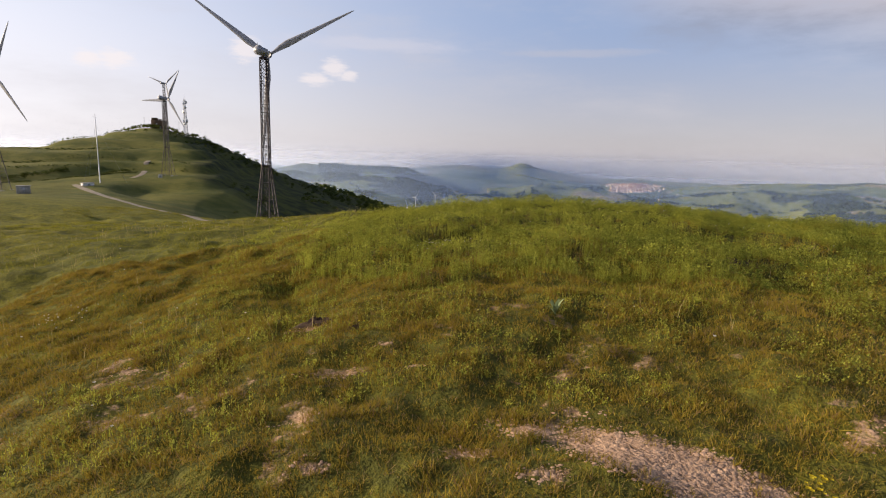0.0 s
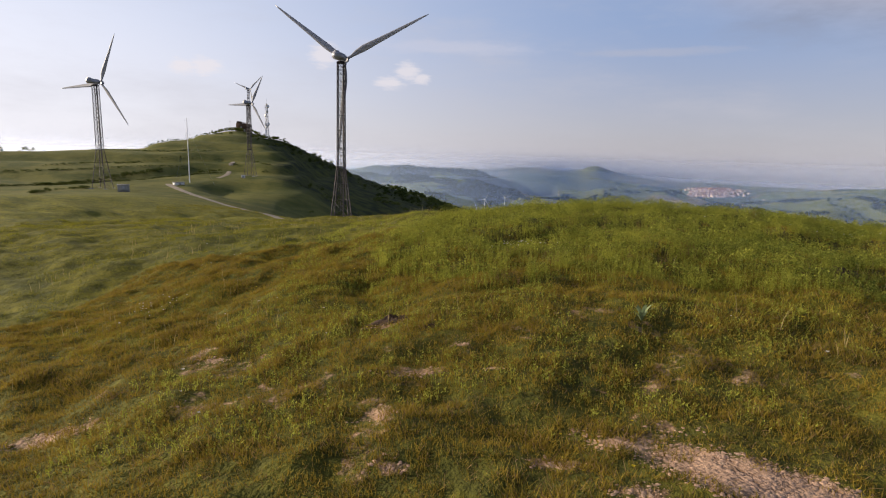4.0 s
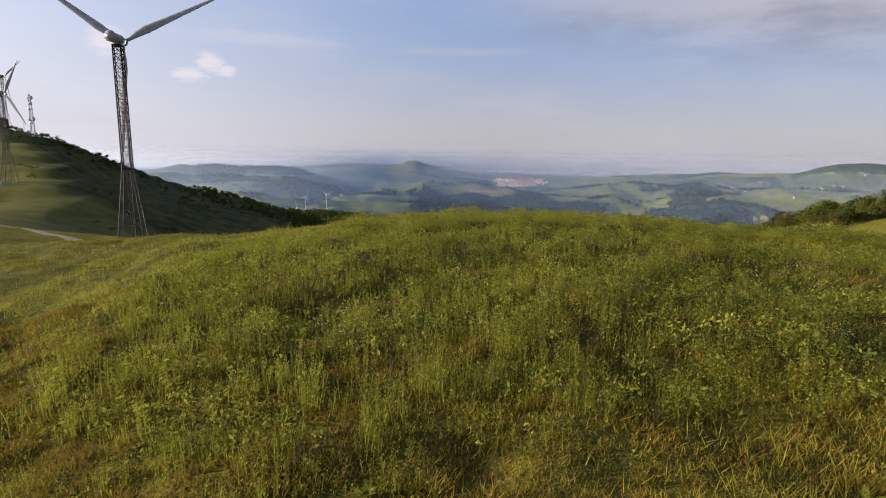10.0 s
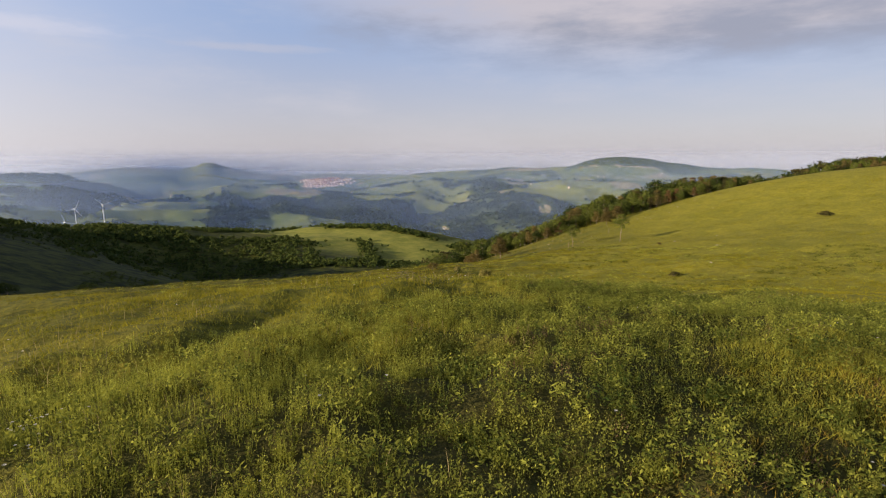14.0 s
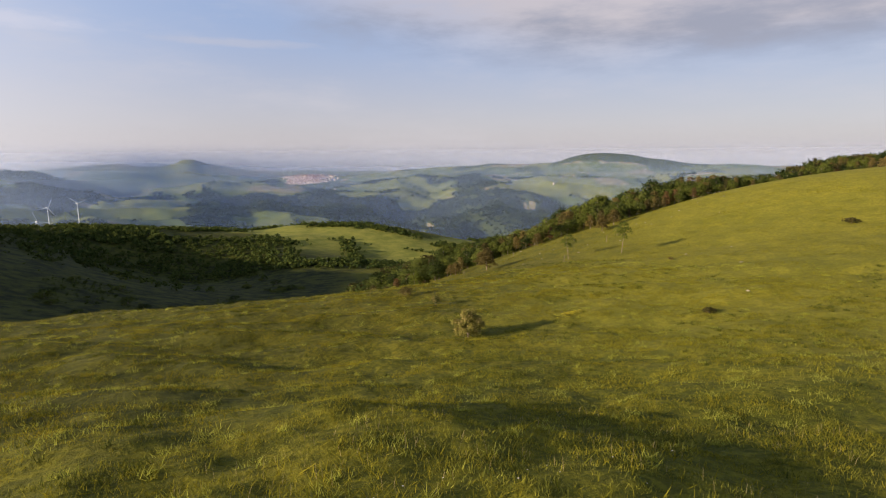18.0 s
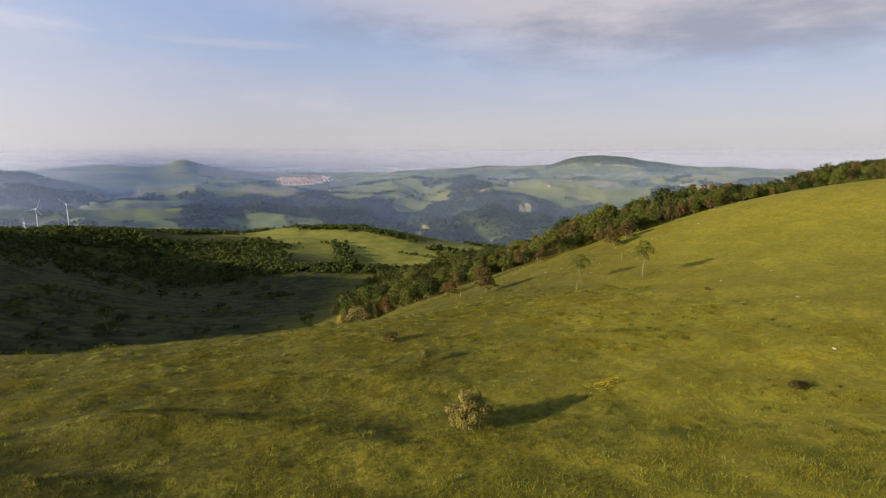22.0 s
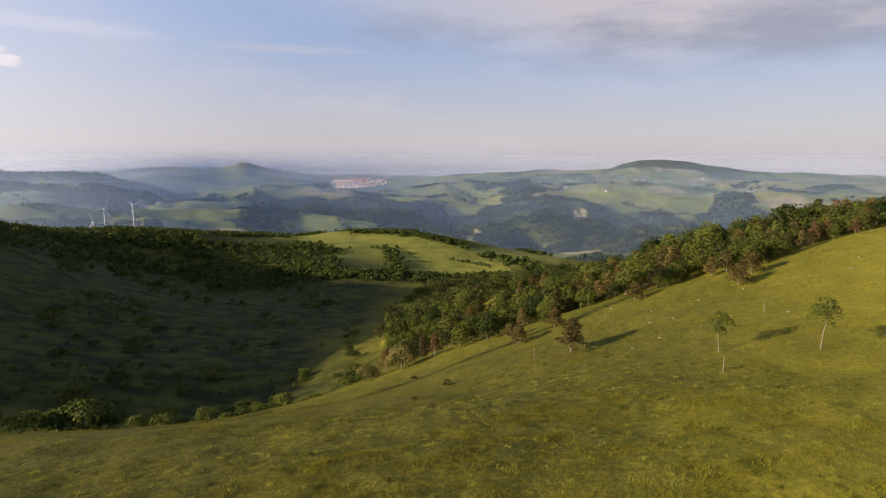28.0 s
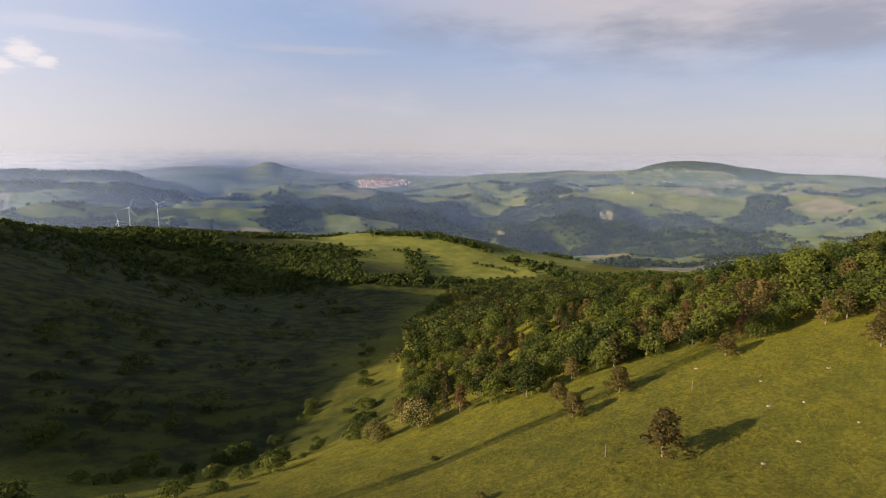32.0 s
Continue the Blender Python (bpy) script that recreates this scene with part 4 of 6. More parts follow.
def whip_mast(x, y, tall):
    thing = new("whip_aerial")
    thing.location = (x, y, ground_at(x, y))
    part("pole", tube([(0, 0, -0.5), (0, 0, tall)], [0.16, 0.07], 6), M_GREY, thing)
    part("crossarm", tube([(-0.8, 0, tall * 0.9), (0.8, 0, tall * 0.9)], [0.05, 0.05], 4), M_GREY, thing)
    return tagged(thing, "thin grey aerial pole on the ridge", "aerial", "aerial poles")


for px, py, tall in [(-196, 500, 10), (-166, 493, 11), (-232, 492, 9), (-262, 488, 10), (-330, 482, 12)]:
    whip_mast(px, py, tall)

# ---- trees and bushes ----
rng = np.random.default_rng(7)


def leaf_cloud(seed, blobs, count, size, flat=0.0):
    """Many small leaf clumps on and in a few rounded masses. blobs: x, y, z, radius, height."""
    r = np.random.default_rng(seed)
    blobs = np.array(blobs, float)
    weight = blobs[:, 3] ** 2
    pick = r.choice(len(blobs), count, p=weight / weight.sum())
    way = r.normal(size=(count, 3))
    way /= np.linalg.norm(way, axis=1)[:, None]
    way[:, 2] = np.where(way[:, 2] < -0.5, -way[:, 2], way[:, 2])
    deep = (0.72 + 0.33 * r.random(count)) * (1 + 0.16 * np.sin(way[:, 0] * 5 + pick) * np.cos(way[:, 1] * 6))
    b = blobs[pick]
    mid = b[:, :3] + way * np.stack([b[:, 3], b[:, 3], b[:, 4]], -1) * deep[:, None]
    out = way + r.normal(size=(count, 3)) * 0.55
    out[:, 2] += flat
    out /= np.linalg.norm(out, axis=1)[:, None]
    side = np.cross(out, r.normal(size=(count, 3)))
    side /= np.linalg.norm(side, axis=1)[:, None] + 1e-9
    up = np.cross(out, side)
    s = size * (0.55 + 0.9 * r.random(count))[:, None]
    corners = [mid - side * s * 0.5, mid + up * s * 0.62 + out * s * 0.14, mid + side * s * 0.55, mid - up * s * 0.6 + out * s * 0.1]
    v = np.stack(corners, 1).reshape(-1, 3)
    k = np.arange(count)[:, None] * 4
    return v, np.concatenate([k + [0, 3, 1], k + [1, 3, 2]])


def limbs(seed, tall, spread, thick, low=0.35, n=6):
    r = np.random.default_rng(seed)
    bend = r.normal(size=2) * 0.05 * tall
    shapes = [tube([(0, 0, -0.4), (bend[0] * 0.3, bend[1] * 0.3, tall * 0.3), (bend[0], bend[1], tall * 0.62), (bend[0] * 1.2, bend[1] * 1.2, tall * 0.9)],
                   [thick * 1.25, thick, thick * 0.62, thick * 0.2], 7)]
    for k in range(n):
        a, z = 2.4 * k + r.random(), tall * (low + (0.85 - low) * k / n)
        end = (math.cos(a) * spread * (1.05 - 0.5 * k / n), math.sin(a) * spread * (1.05 - 0.5 * k / n), z + tall * 0.14)
        shapes.append(tube([(bend[0] * z / tall, bend[1] * z / tall, z), end], [thick * 0.42, thick * 0.1], 5))
    return join(*shapes)


def tree(kind, seed, tall, leaves, bark, shape="round", count=1300, label="", size=0.42):
    r = np.random.default_rng(seed)
    thing = new(kind)
    if shape == "round":
        blobs = [(0, 0, tall * 0.58, tall * 0.28, tall * 0.40)]
        blobs += [(math.cos(a) * tall * 0.2, math.sin(a) * tall * 0.2, tall * (0.17 + 0.55 * r.random()), tall * 0.2 * (0.7 + 0.6 * r.random()), tall * 0.19) for a in np.arange(0, 6.2, 0.8)]
        low = 0.3
    elif shape == "pine":
        blobs = [(0, 0, tall * 0.94, tall * 0.06, tall * 0.08)]
        for k in range(7):
            for a in np.arange(0, 6.2, 1.25) + k:
                far = tall * (0.24 - 0.032 * k) * (0.45 + 0.75 * r.random())
                blobs.append((math.cos(a) * far, math.sin(a) * far, tall * (0.24 + 0.105 * k + 0.05 * r.random()), tall * 0.10 * (0.7 + 0.6 * r.random()), tall * 0.055))
        low = 0.22
    elif shape == "lone":
        blobs = [(0.1, 0, tall * 0.82, tall * 0.17, tall * 0.14), (-0.6, 0.2, tall * 0.70, tall * 0.17, tall * 0.13), (0.7, -0.3, tall * 0.66, tall * 0.18, tall * 0.13), (0.2, 0.6, tall * 0.56, tall * 0.15, tall * 0.12), (-0.2, -0.5, tall * 0.5, tall * 0.12, tall * 0.09)]
        low = 0.5
    elif shape == "ragged":
        blobs = [(0, 0, tall * 0.30, tall * 0.40, tall * 0.32), (0.1 * tall, -0.1 * tall, tall * 0.56, tall * 0.32, tall * 0.28)]
        for a in np.arange(0, 6.2, 0.42):
            far = tall * (0.26 + 0.28 * r.random())
            blobs.append((math.cos(a) * far, math.sin(a) * far, tall * (0.10 + 0.55 * r.random()), tall * (0.10 + 0.09 * r.random()), tall * (0.09 + 0.08 * r.random())))
        blobs += [(r.normal(0, 0.14) * tall, r.normal(0, 0.14) * tall, tall * (0.74 + 0.16 * r.random()), tall * 0.12, tall * 0.12) for _ in range(5)]
        low = 0.1
    else:
        blobs = [(0, 0, tall * 0.42, tall * 0.5, tall * 0.45)]
        blobs += [(math.cos(a) * tall * 0.42, math.sin(a) * tall * 0.42, tall * (0.25 + 0.3 * r.random()), tall * 0.3 * (0.7 + 0.6 * r.random()), tall * 0.26) for a in np.arange(0, 6.2, 1.1)]
        low = 0.1
    thick = tall * (0.009 if shape == "lone" else 0.014 if shape not in ("bush", "ragged") else 0.03)
    part("trunk", limbs(seed, tall * (0.95 if shape not in ("bush", "ragged") else 0.7), tall * 0.24, thick, low, 8), bark, thing)
    part("crown", leaf_cloud(seed, blobs, count, size, 0.3 if shape == "pine" else 0.15), leaves, thing)
    return tagged(thing, label, "tree" if shape not in ("bush", "ragged") else "bush")


def put(master, x, y, turn=0.0, scale=1.0, wide=1.0, sink=0.0):
    m = pose(x, y, ground_at(x, y) - sink, 0, 0, turn) @ Matrix.Diagonal((scale * wide, scale * wide, scale, 1))
    return copy_thing(master, m)


def once(master, x, y, turn=0.0, scale=1.0, wide=1.0):
    """Puts the first one itself."""
    master.matrix_basis = pose(x, y, ground_at(x, y), 0, 0, turn) @ Matrix.Diagonal((scale * wide, scale * wide, scale, 1))
    return master


oaks = [tree(kind, 40 + k, 8.0, m, M_BARK, "round", 1250, lab, 0.36) for k, (kind, m, lab) in enumerate((("oak_tree", M_OAK, "leafy dark green oak in the hillside wood"), ("hornbeam_tree", M_OAK, "dense green hornbeam in the hillside wood"), ("maple_tree", M_LIGHT, "olive-green field maple in the hillside wood")))]
pines = [tree("pine_tree", 60 + k, 8.5, m, M_BARK, "pine", 1250, lab, 0.31) for k, (m, lab) in enumerate(((M_PINE, "brownish pine in the hillside wood"), (M_RUST, "pine with rusty dying needles in the wood"), (M_PINE, "brownish pine in the hillside wood")))]

gx, gy = np.meshgrid(np.arange(70, 445, 4.6), np.arange(75, 505, 4.6))
gx = (gx + rng.uniform(-2.2, 2.2, gx.shape)).ravel()
gy = (gy + rng.uniform(-2.2, 2.2, gy.shape)).ravel()
keep = inside(gx, gy, WOOD) & (rng.random(gx.shape) > 0.08)
gx, gy = gx[keep], gy[keep]
# the rim grows closer and lower
ex, ey = np.meshgrid(np.arange(76, 345, 3.1), np.arange(78, 165, 3.1))
ex = (ex + rng.uniform(-1.3, 1.3, ex.shape)).ravel()
ey = (ey + rng.uniform(-1.3, 1.3, ey.shape)).ravel()
keep = inside(ex, ey, WOOD) & (edge_gap(ex, ey) < 17) & (ex > 104) & (rng.random(ex.shape) > 0.3)
gx, gy = np.concatenate([gx, ex[keep]]), np.concatenate([gy, ey[keep]])
gap = edge_gap(gx, gy)
order = np.argsort(0.8 * gap + 0.45 * np.hypot(gx - 60, gy - 90))
near_trees, far_trees = order[:860], order[860:]
first = set()
for k in near_trees:
    x, y = gx[k], gy[k]
    roll = rng.random() + 0.25 * math.sin(x * 0.09) * math.cos(y * 0.11)
    group = pines if (roll < 0.40 and gap[k] < 60) else oaks
    master = group[int(rng.choice(3, p=(0.46, 0.08, 0.46) if group is pines else (0.46, 0.42, 0.12)))]
    if gap[k] < 10 and rng.random() < 0.06:
        master = pines[1]
    tall = (0.78 + 0.42 * rng.random()) * (0.68 + 0.32 * min(1, gap[k] / 12)) * (0.92 if group is pines else 1.0)
    if master.name not in first:
        first.add(master.name)
        tagged(once(master, x, y, rng.uniform(0, 360), tall, 1.05), group="trees of the hillside wood")
    else:
        put(master, x, y, rng.uniform(0, 360), tall * rng.uniform(0.8, 1.2), rng.uniform(0.85, 1.2), 0.15)
for master in oaks + pines:
    if master.name not in first:
        once(master, 200 + 3 * len(first), 120)
        first.add(master.name)


def grove(name, xs, ys, talls, leaves, label, seed, count=130, size=0.9, kind="stuff", category="wood", wide=1.0):
    """Far trees, too many to count, as one mass of crowns."""
    r = np.random.default_rng(seed)
    base_v, base_f = [], []
    for s in range(4):
        blobs = [(0, 0, 0.58, 0.36, 0.36)] + [(math.cos(a) * 0.22, math.sin(a) * 0.22, 0.45 + 0.3 * r.random(), 0.24, 0.2) for a in np.arange(0, 6, 1.4)]
        v, f = leaf_cloud(seed * 10 + s, blobs, count, size / 7.0, 0.2)
        base_v.append(v)
        base_f.append(f)
    zs = land(xs, ys)
    verts, faces, k = [], [], 0
    for x, y, z, tall in zip(xs, ys, zs, talls):
        s = int(r.integers(4))
        a = r.uniform(0, 6.28)
        c, w = math.cos(a), math.sin(a)
        v = base_v[s] * (tall * wide * r.uniform(0.8, 1.2), tall * wide * r.uniform(0.8, 1.2), tall)
        verts.append(np.stack([v[:, 0] * c - v[:, 1] * w + x, v[:, 0] * w + v[:, 1] * c + y, v[:, 2] + z - tall * 0.24], -1))
        faces.append(base_f[s] + k)
        k += len(v)
    return tagged(part(name, (np.concatenate(verts), np.concatenate(faces)), leaves), label, category, kind=kind)


rest = far_trees[rng.random(len(far_trees)) < 0.85]
mixed = rng.random(len(rest))
for name, lo, hi, mat, seed in (("far_wood", 0, 0.5, M_OAK, 3), ("far_wood", 0.5, 0.75, M_LIGHT, 4), ("far_wood", 0.75, 1, M_PINE, 5)):
    sel = rest[(mixed >= lo) & (mixed < hi)]
    grove(name, gx[sel], gy[sel], rng.uniform(4.8, 9.0, len(sel)), mat, "dense mixed wood filling the slope below the meadow", seed, 84, 0.66, wide=0.92)

# ---- lone trees on the open slope ----
lone = tree("lone_tree", 90, 5.3, M_OAK, M_PALE, "lone", 900, "small green tree with a pale bare trunk on the open slope", 0.15)
once(lone, 91.5, 73.6)
put(lone, 86.8, 80.6, 130, 0.86)
lone_pine = tree("lone_pine", 91, 5.2, M_LONE, M_PALE, "pine", 2600, "bushy brown-green pine standing alone on the slope", 0.16)
once(lone_pine, 83.0, 96.5, 20, 0.82, 1.45)
put(lone_pine, 96.0, 112, 200, 0.75, 1.2)
put(lone_pine, 88.5, 112, 80, 0.7, 1.1)
put(lone_pine, 92.5, 118.5, 80, 0.62, 1.2)
put(lone_pine, 114.5, 93.5, 250, 0.8, 1.15)
put(lone_pine, 121, 95, 290, 0.85, 1.15)
put(lone_pine, 109, 107, 10, 0.7, 1.2)

# ---- bushes ----
haw = tree("hawthorn_bush", 95, 2.5, M_HAW, M_BARK, "ragged", 2600, "rounded hawthorn bush with faded pale blossom", 0.13)
part("blossom", leaf_cloud(96, [(math.cos(a * 2.4) * 1.05, math.sin(a * 2.4) * 1.05, 0.45 + 0.11 * a, 0.34, 0.28) for a in range(13)] + [(0.1, 0.2, 2.05, 0.5, 0.3), (-0.3, -0.3, 1.9, 0.4, 0.35)], 1000, 0.075), M_MAY, haw, "clusters of fading cream blossom")
once(haw, 39.6, 52.9, 0, 0.9, 0.95)
dry = tree("thorn_shrub", 97, 1.2, M_PINE, M_BARK, "bush", 500, "low brownish thorn shrub in the grass", 0.11)
once(dry, 47.2, 71.8)
for x, y, s, w in [(56.5, 42.8, 0.55, 1.3), (118, 49.7, 0.9, 1.6), (82, 60, 0.4, 1.2), (60, 92, 0.5, 1.0), (70, 104, 0.7, 1.1), (63, 100, 0.45, 1.2), (75, 120, 0.6, 1.2)]:
    put(dry, x, y, x * 37 % 360, s, w)
blond = tree("blossoming_bush", 98, 4.0, M_LIGHT, M_BARK, "bush", 2600, "large bush covered in fading pinkish blossom at the wood's tip", 0.14)
part("blossom", leaf_cloud(198, [(0, 0, 1.9, 2.0, 1.8), (1.4, 0.9, 1.6, 1.3, 1.2), (-1.5, 0.3, 1.5, 1.3, 1.1), (0.3, -1.5, 1.5, 1.4, 1.2), (-0.6, 1.4, 2.2, 1.0, 0.9)], 1900, 0.13), M_MAY, blond, "fading cream and pink blossom")
once(blond, 82.8, 137.4, 0, 1.15, 1.0)
put(blond, 77.5, 141, 70, 0.75, 1.05)
put(blond, 45.6, 64.5, 40, 0.24, 0.7)
scrub = tree("scrub_bush", 99, 3.0, M_OAK, M_BARK, "bush", 700, "dark green scrub bush on the valley slope", 0.2)
tagged(once(scrub, 88.5, 207), group="scrub bushes in the valley")
pale_scrub = tree("pale_scrub_bush", 100, 2.6, M_LIGHT, M_BARK, "bush", 700, "sunlit olive scrub bush on the bank above the hollow", 0.22)
tagged(once(pale_scrub, 74, 188), group="scrub bushes in the valley")
for x, y, s in [(33.3, 134.8, 1.6), (30.5, 136, 1.2), (27.0, 134.5, 1.1), (36.0, 135.5, 1.0), (39.5, 137.5, 0.7), (23, 135, 1.0), (43, 140, 0.8), (50, 143, 0.9), (55, 141, 0.6), (63.3, 146.3, 0.9), (59, 147, 0.7), (31.2, 155.5, 1.3), (48.3, 183.3, 1.4), (47, 180, 0.9), (44, 178, 0.8), (41, 176, 0.7), (51, 179, 0.6), (55, 177.7, 0.9), (58.3, 171.3, 0.9), (60, 174, 0.6), (63.9, 183, 1.3), (67, 184, 1.2), (61, 184, 0.8), (68, 166, 1.1), (70, 168, 1.0), (66, 170, 0.6), (78.6, 171.1, 0.6), (86, 202, 0.7), (88, 206, 0.8), (129, 267, 0.8),
                (62, 163, 0.7), (54, 168, 0.6), (44, 176, 0.6), (38, 178, 0.8), (14, 186, 0.9), (92, 190, 0.6), (88, 170, 1.3), (84, 163, 1.0), (95, 186, 1.2), (104, 206, 1.1), (110, 222, 0.9), (120, 244, 1.0), (134, 270, 1.2), (140, 292, 0.9), (78, 152, 0.8), (71, 158, 0.45), (76, 166, 0.5), (80, 178, 0.55)]:
    put(pale_scrub, x, y, (x * 71 + y * 13) % 360, 1.1 * s, 1.1)
tries = rng.uniform((-60, 150), (190, 560), (1800, 2))
picked = [(x, y) for x, y in tries if not inside(np.array([x]), np.array([y]), WOOD)[0] and y > 165 + 0.35 * (60 - x) and rough(np.array([x]), np.array([y]), 60, 3, 44)[0] > 0.10]
for x, y in picked[:150]:
    put(scrub, x, y, rng.uniform(0, 360), 0.3 + 1.3 * rng.random() ** 2, rng.uniform(1.0, 1.8))

# low scrub over the hollow, in drifts
xs, ys = rng.uniform(-75, 200, 12000), rng.uniform(165, 560, 12000)
drift = rough(xs, ys, 45, 4, 44)
sel = (drift > 0.12 + 0.25 * rng.random(12000)) & ~inside(xs, ys, WOOD) & (ys > 170 + 0.35 * (60 - xs)) & (xs < 80 + 0.55 * (ys - 170))
xs, ys = xs[sel][:2500], ys[sel][:2500]
grove("valley_scrub", xs, ys, rng.uniform(0.5, 1.0, len(xs)) * (0.8 + 3.0 * rng.random(len(xs)) ** 3), M_OAK, "drifts of low dark scrub in the hollow", 17, 36, 1.1, category="scrub")

# woods, hedges and copses farther off, each counted by nobody
xs, ys = rng.uniform(-60, 480, 9000), rng.uniform(380, 1250, 9000)
ridge = rough(xs, ys, 110, 3, 51)
sel = (ridge > 0.03) & (np.hypot(xs, ys) > np.where(rng.random(9000) < 0.2, 420, 560)) & ~inside(xs, ys, MEADOWS)
grove("far_copse", xs[sel], ys[sel], rng.uniform(3.5, 8.5, sel.sum()), M_LIGHT, "dark copses and scrub on the shaded valley side", 11, 30, 1.6)
hx, hy, ht = [], [], []
for line, n, wide, tall in (([(196, 790), (245, 830), (285, 800)], 70, 7, 7), ([(382, 818), (416, 772), (452, 736), (468, 690), (482, 662)], 150, 9, 8), ([(374, 684), (346, 615), (303, 526)], 80, 7, 8), ([(487, 617), (490, 582), (466, 521)], 60, 10, 9), ([(600, 680), (640, 690), (615, 650)], 40, 10, 8),
                            ([(158, 712), (197, 722), (234, 712), (281, 688), (303, 672)], 170, 10, 6), ([(189, 600), (226, 546), (253, 507), (280, 474), (351, 522), (423, 520)], 190, 9, 6), ([(60, 790), (112, 775), (150, 735), (116, 697), (60, 700)], 150, 16, 8), ([(268, 600), (276, 640)], 22, 5, 6), ([(262, 530), (300, 505)], 36, 6, 8), ([(390, 660), (430, 600), (440, 545)], 14, 4, 6)):
    s = rng.uniform(0, len(line) - 1, n)
    k = np.arange(len(line))
    hx.append(np.interp(s, k, [p[0] for p in line]) + rng.normal(0, wide, n))
    hy.append(np.interp(s, k, [p[1] for p in line]) + rng.normal(0, wide, n))
    ht.append(rng.uniform(0.45, 1.15, n) * tall)
grove("hedge_trees", np.concatenate(hx), np.concatenate(hy), np.concatenate(ht), M_LIGHT, "rows of dark hedge trees between the valley meadows", 12, 50, 1.6, category="hedge")
bearing, reach = np.radians(rng.uniform(-6, 70, 42000)), np.sqrt(rng.uniform(1350 ** 2, 3300 ** 2, 42000))
xs, ys = np.sin(bearing) * reach, np.cos(bearing) * reach
sel = np.nonzero(woodland(xs, ys) > 0.5)[0][:13000]
grove("valley_woods", xs[sel], ys[sel], rng.uniform(8, 15, len(sel)), M_OAK, "hazy woods and hedges covering the far valley side", 19, 9, 4.2, wide=0.9)
s = rng.uniform(0, 0.85, 380)
line_x = np.interp(s, [0, 0.25, 0.45, 0.7, 1], [-152, -105, -48, 12, 90])
line_y = np.interp(s, [0, 0.25, 0.45, 0.7, 1], [466, 458, 462, 505, 585])
grove("hill_wood", line_x + rng.normal(0, 14, 380), line_y + rng.normal(0, 18, 380), rng.uniform(1.2, 4.5, 380), M_OAK, "dark conifer wood along the shoulder of the turbine hill", 13, 60, 1.1)
bank_x, bank_y, bank_t = [], [], []
for line, n, tall in (([(-170, 200), (-159, 212), (-148, 222), (-138, 238), (-132, 276), (-118, 288)], 260, 1.0), ([(-205, 240), (-174, 248), (-164, 260), (-149, 281), (-134, 298), (-119, 314)], 220, 0.9), ([(-188, 289), (-167, 305), (-147, 328)], 90, 0.8), ([(-189, 344), (-156, 342), (-142, 376)], 90, 0.9), ([(-159, 214), (-155, 227), (-150, 249), (-144, 277)], 110, 1.8), ([(-129, 281), (-127, 290), (-125, 301)], 26, 1.6), ([(-189, 256), (-180, 280), (-164, 301)], 60, 1.1),
                      ([(-196, 440), (-186, 443), (-178, 440)], 22, 1.5), ([(-133, 174), (-137, 190), (-134, 205)], 50, 1.4), ([(-215, 330), (-190, 345), (-160, 352)], 60, 1.2), ([(-114, 327), (-104, 318), (-100, 300)], 24, 1.2)):
    s = rng.uniform(0, len(line) - 1, n)
    k = np.arange(len(line))
    bank_x.append(np.interp(s, k, [p[0] for p in line]) + rng.normal(0, 1.0, n))
    bank_y.append(np.interp(s, k, [p[1] for p in line]) + rng.normal(0, 1.0, n))
    bank_t.append(rng.uniform(0.4, 1.2, n) * tall)
grove("bank_hedge", np.concatenate(bank_x), np.concatenate(bank_y), np.concatenate(bank_t), M_OAK, "low dark hedges along the terrace banks", 16, 50, 1.0, category="hedge", wide=1.5)
bearing = np.radians(np.where(rng.random(240) < 0.88, rng.uniform(17, 28.8, 240), np.repeat([37.0, 39.5, 41.0, 43.0, 44.5, 45.5], 40) + rng.normal(0, 0.35, 240)))
reach = np.arange(260, 900, 8.0)
fx, fy = -np.sin(bearing)[:, None] * reach, np.cos(bearing)[:, None] * reach
brow = reach[np.argmax((land(fx, fy)) / reach, axis=1)] + rng.uniform(-5, 12, 240)
grove("skyline_trees", -np.sin(bearing) * brow, np.cos(bearing) * brow, rng.uniform(1.8, 5.2, 240) * (0.4 + 0.6 * (rough(np.degrees(bearing), bearing, 3.0, 2, 9) > -0.1)), M_OAK, "ragged line of dark trees on the far ridge", 14, 60, 1.0, category="tree line", wide=0.6)
s = rng.uniform(0, 1, 110)
grove("crest_trees", 190 + 170 * s, 84 - 8 * np.sin(5 * s) + rng.normal(0, 3, 110), rng.uniform(2, 4.5, 110), M_PINE, "dark pines along the crest of the slope", 15, 120, 0.9, category="tree line")

# ---- rocks, posts ----


def rock(seed, size):
    bm = bmesh.new()
    bmesh.ops.create_icosphere(bm, subdivisions=2, radius=1.0)
    for v in bm.verts:
        k = 1 + 0.35 * noise.noise(v.co * 1.6 + Vector((seed * 3.1, 0, 0))) + 0.12 * noise.noise(v.co * 5 + Vector((0, seed, 0)))
        v.co = Vector((v.co.x * size * k, v.co.y * size * 0.75 * k, v.co.z * size * 0.5 * k))
    mesh = bpy.data.meshes.new("rock")
    bm.to_mesh(mesh)
    bm.free()
    return mesh


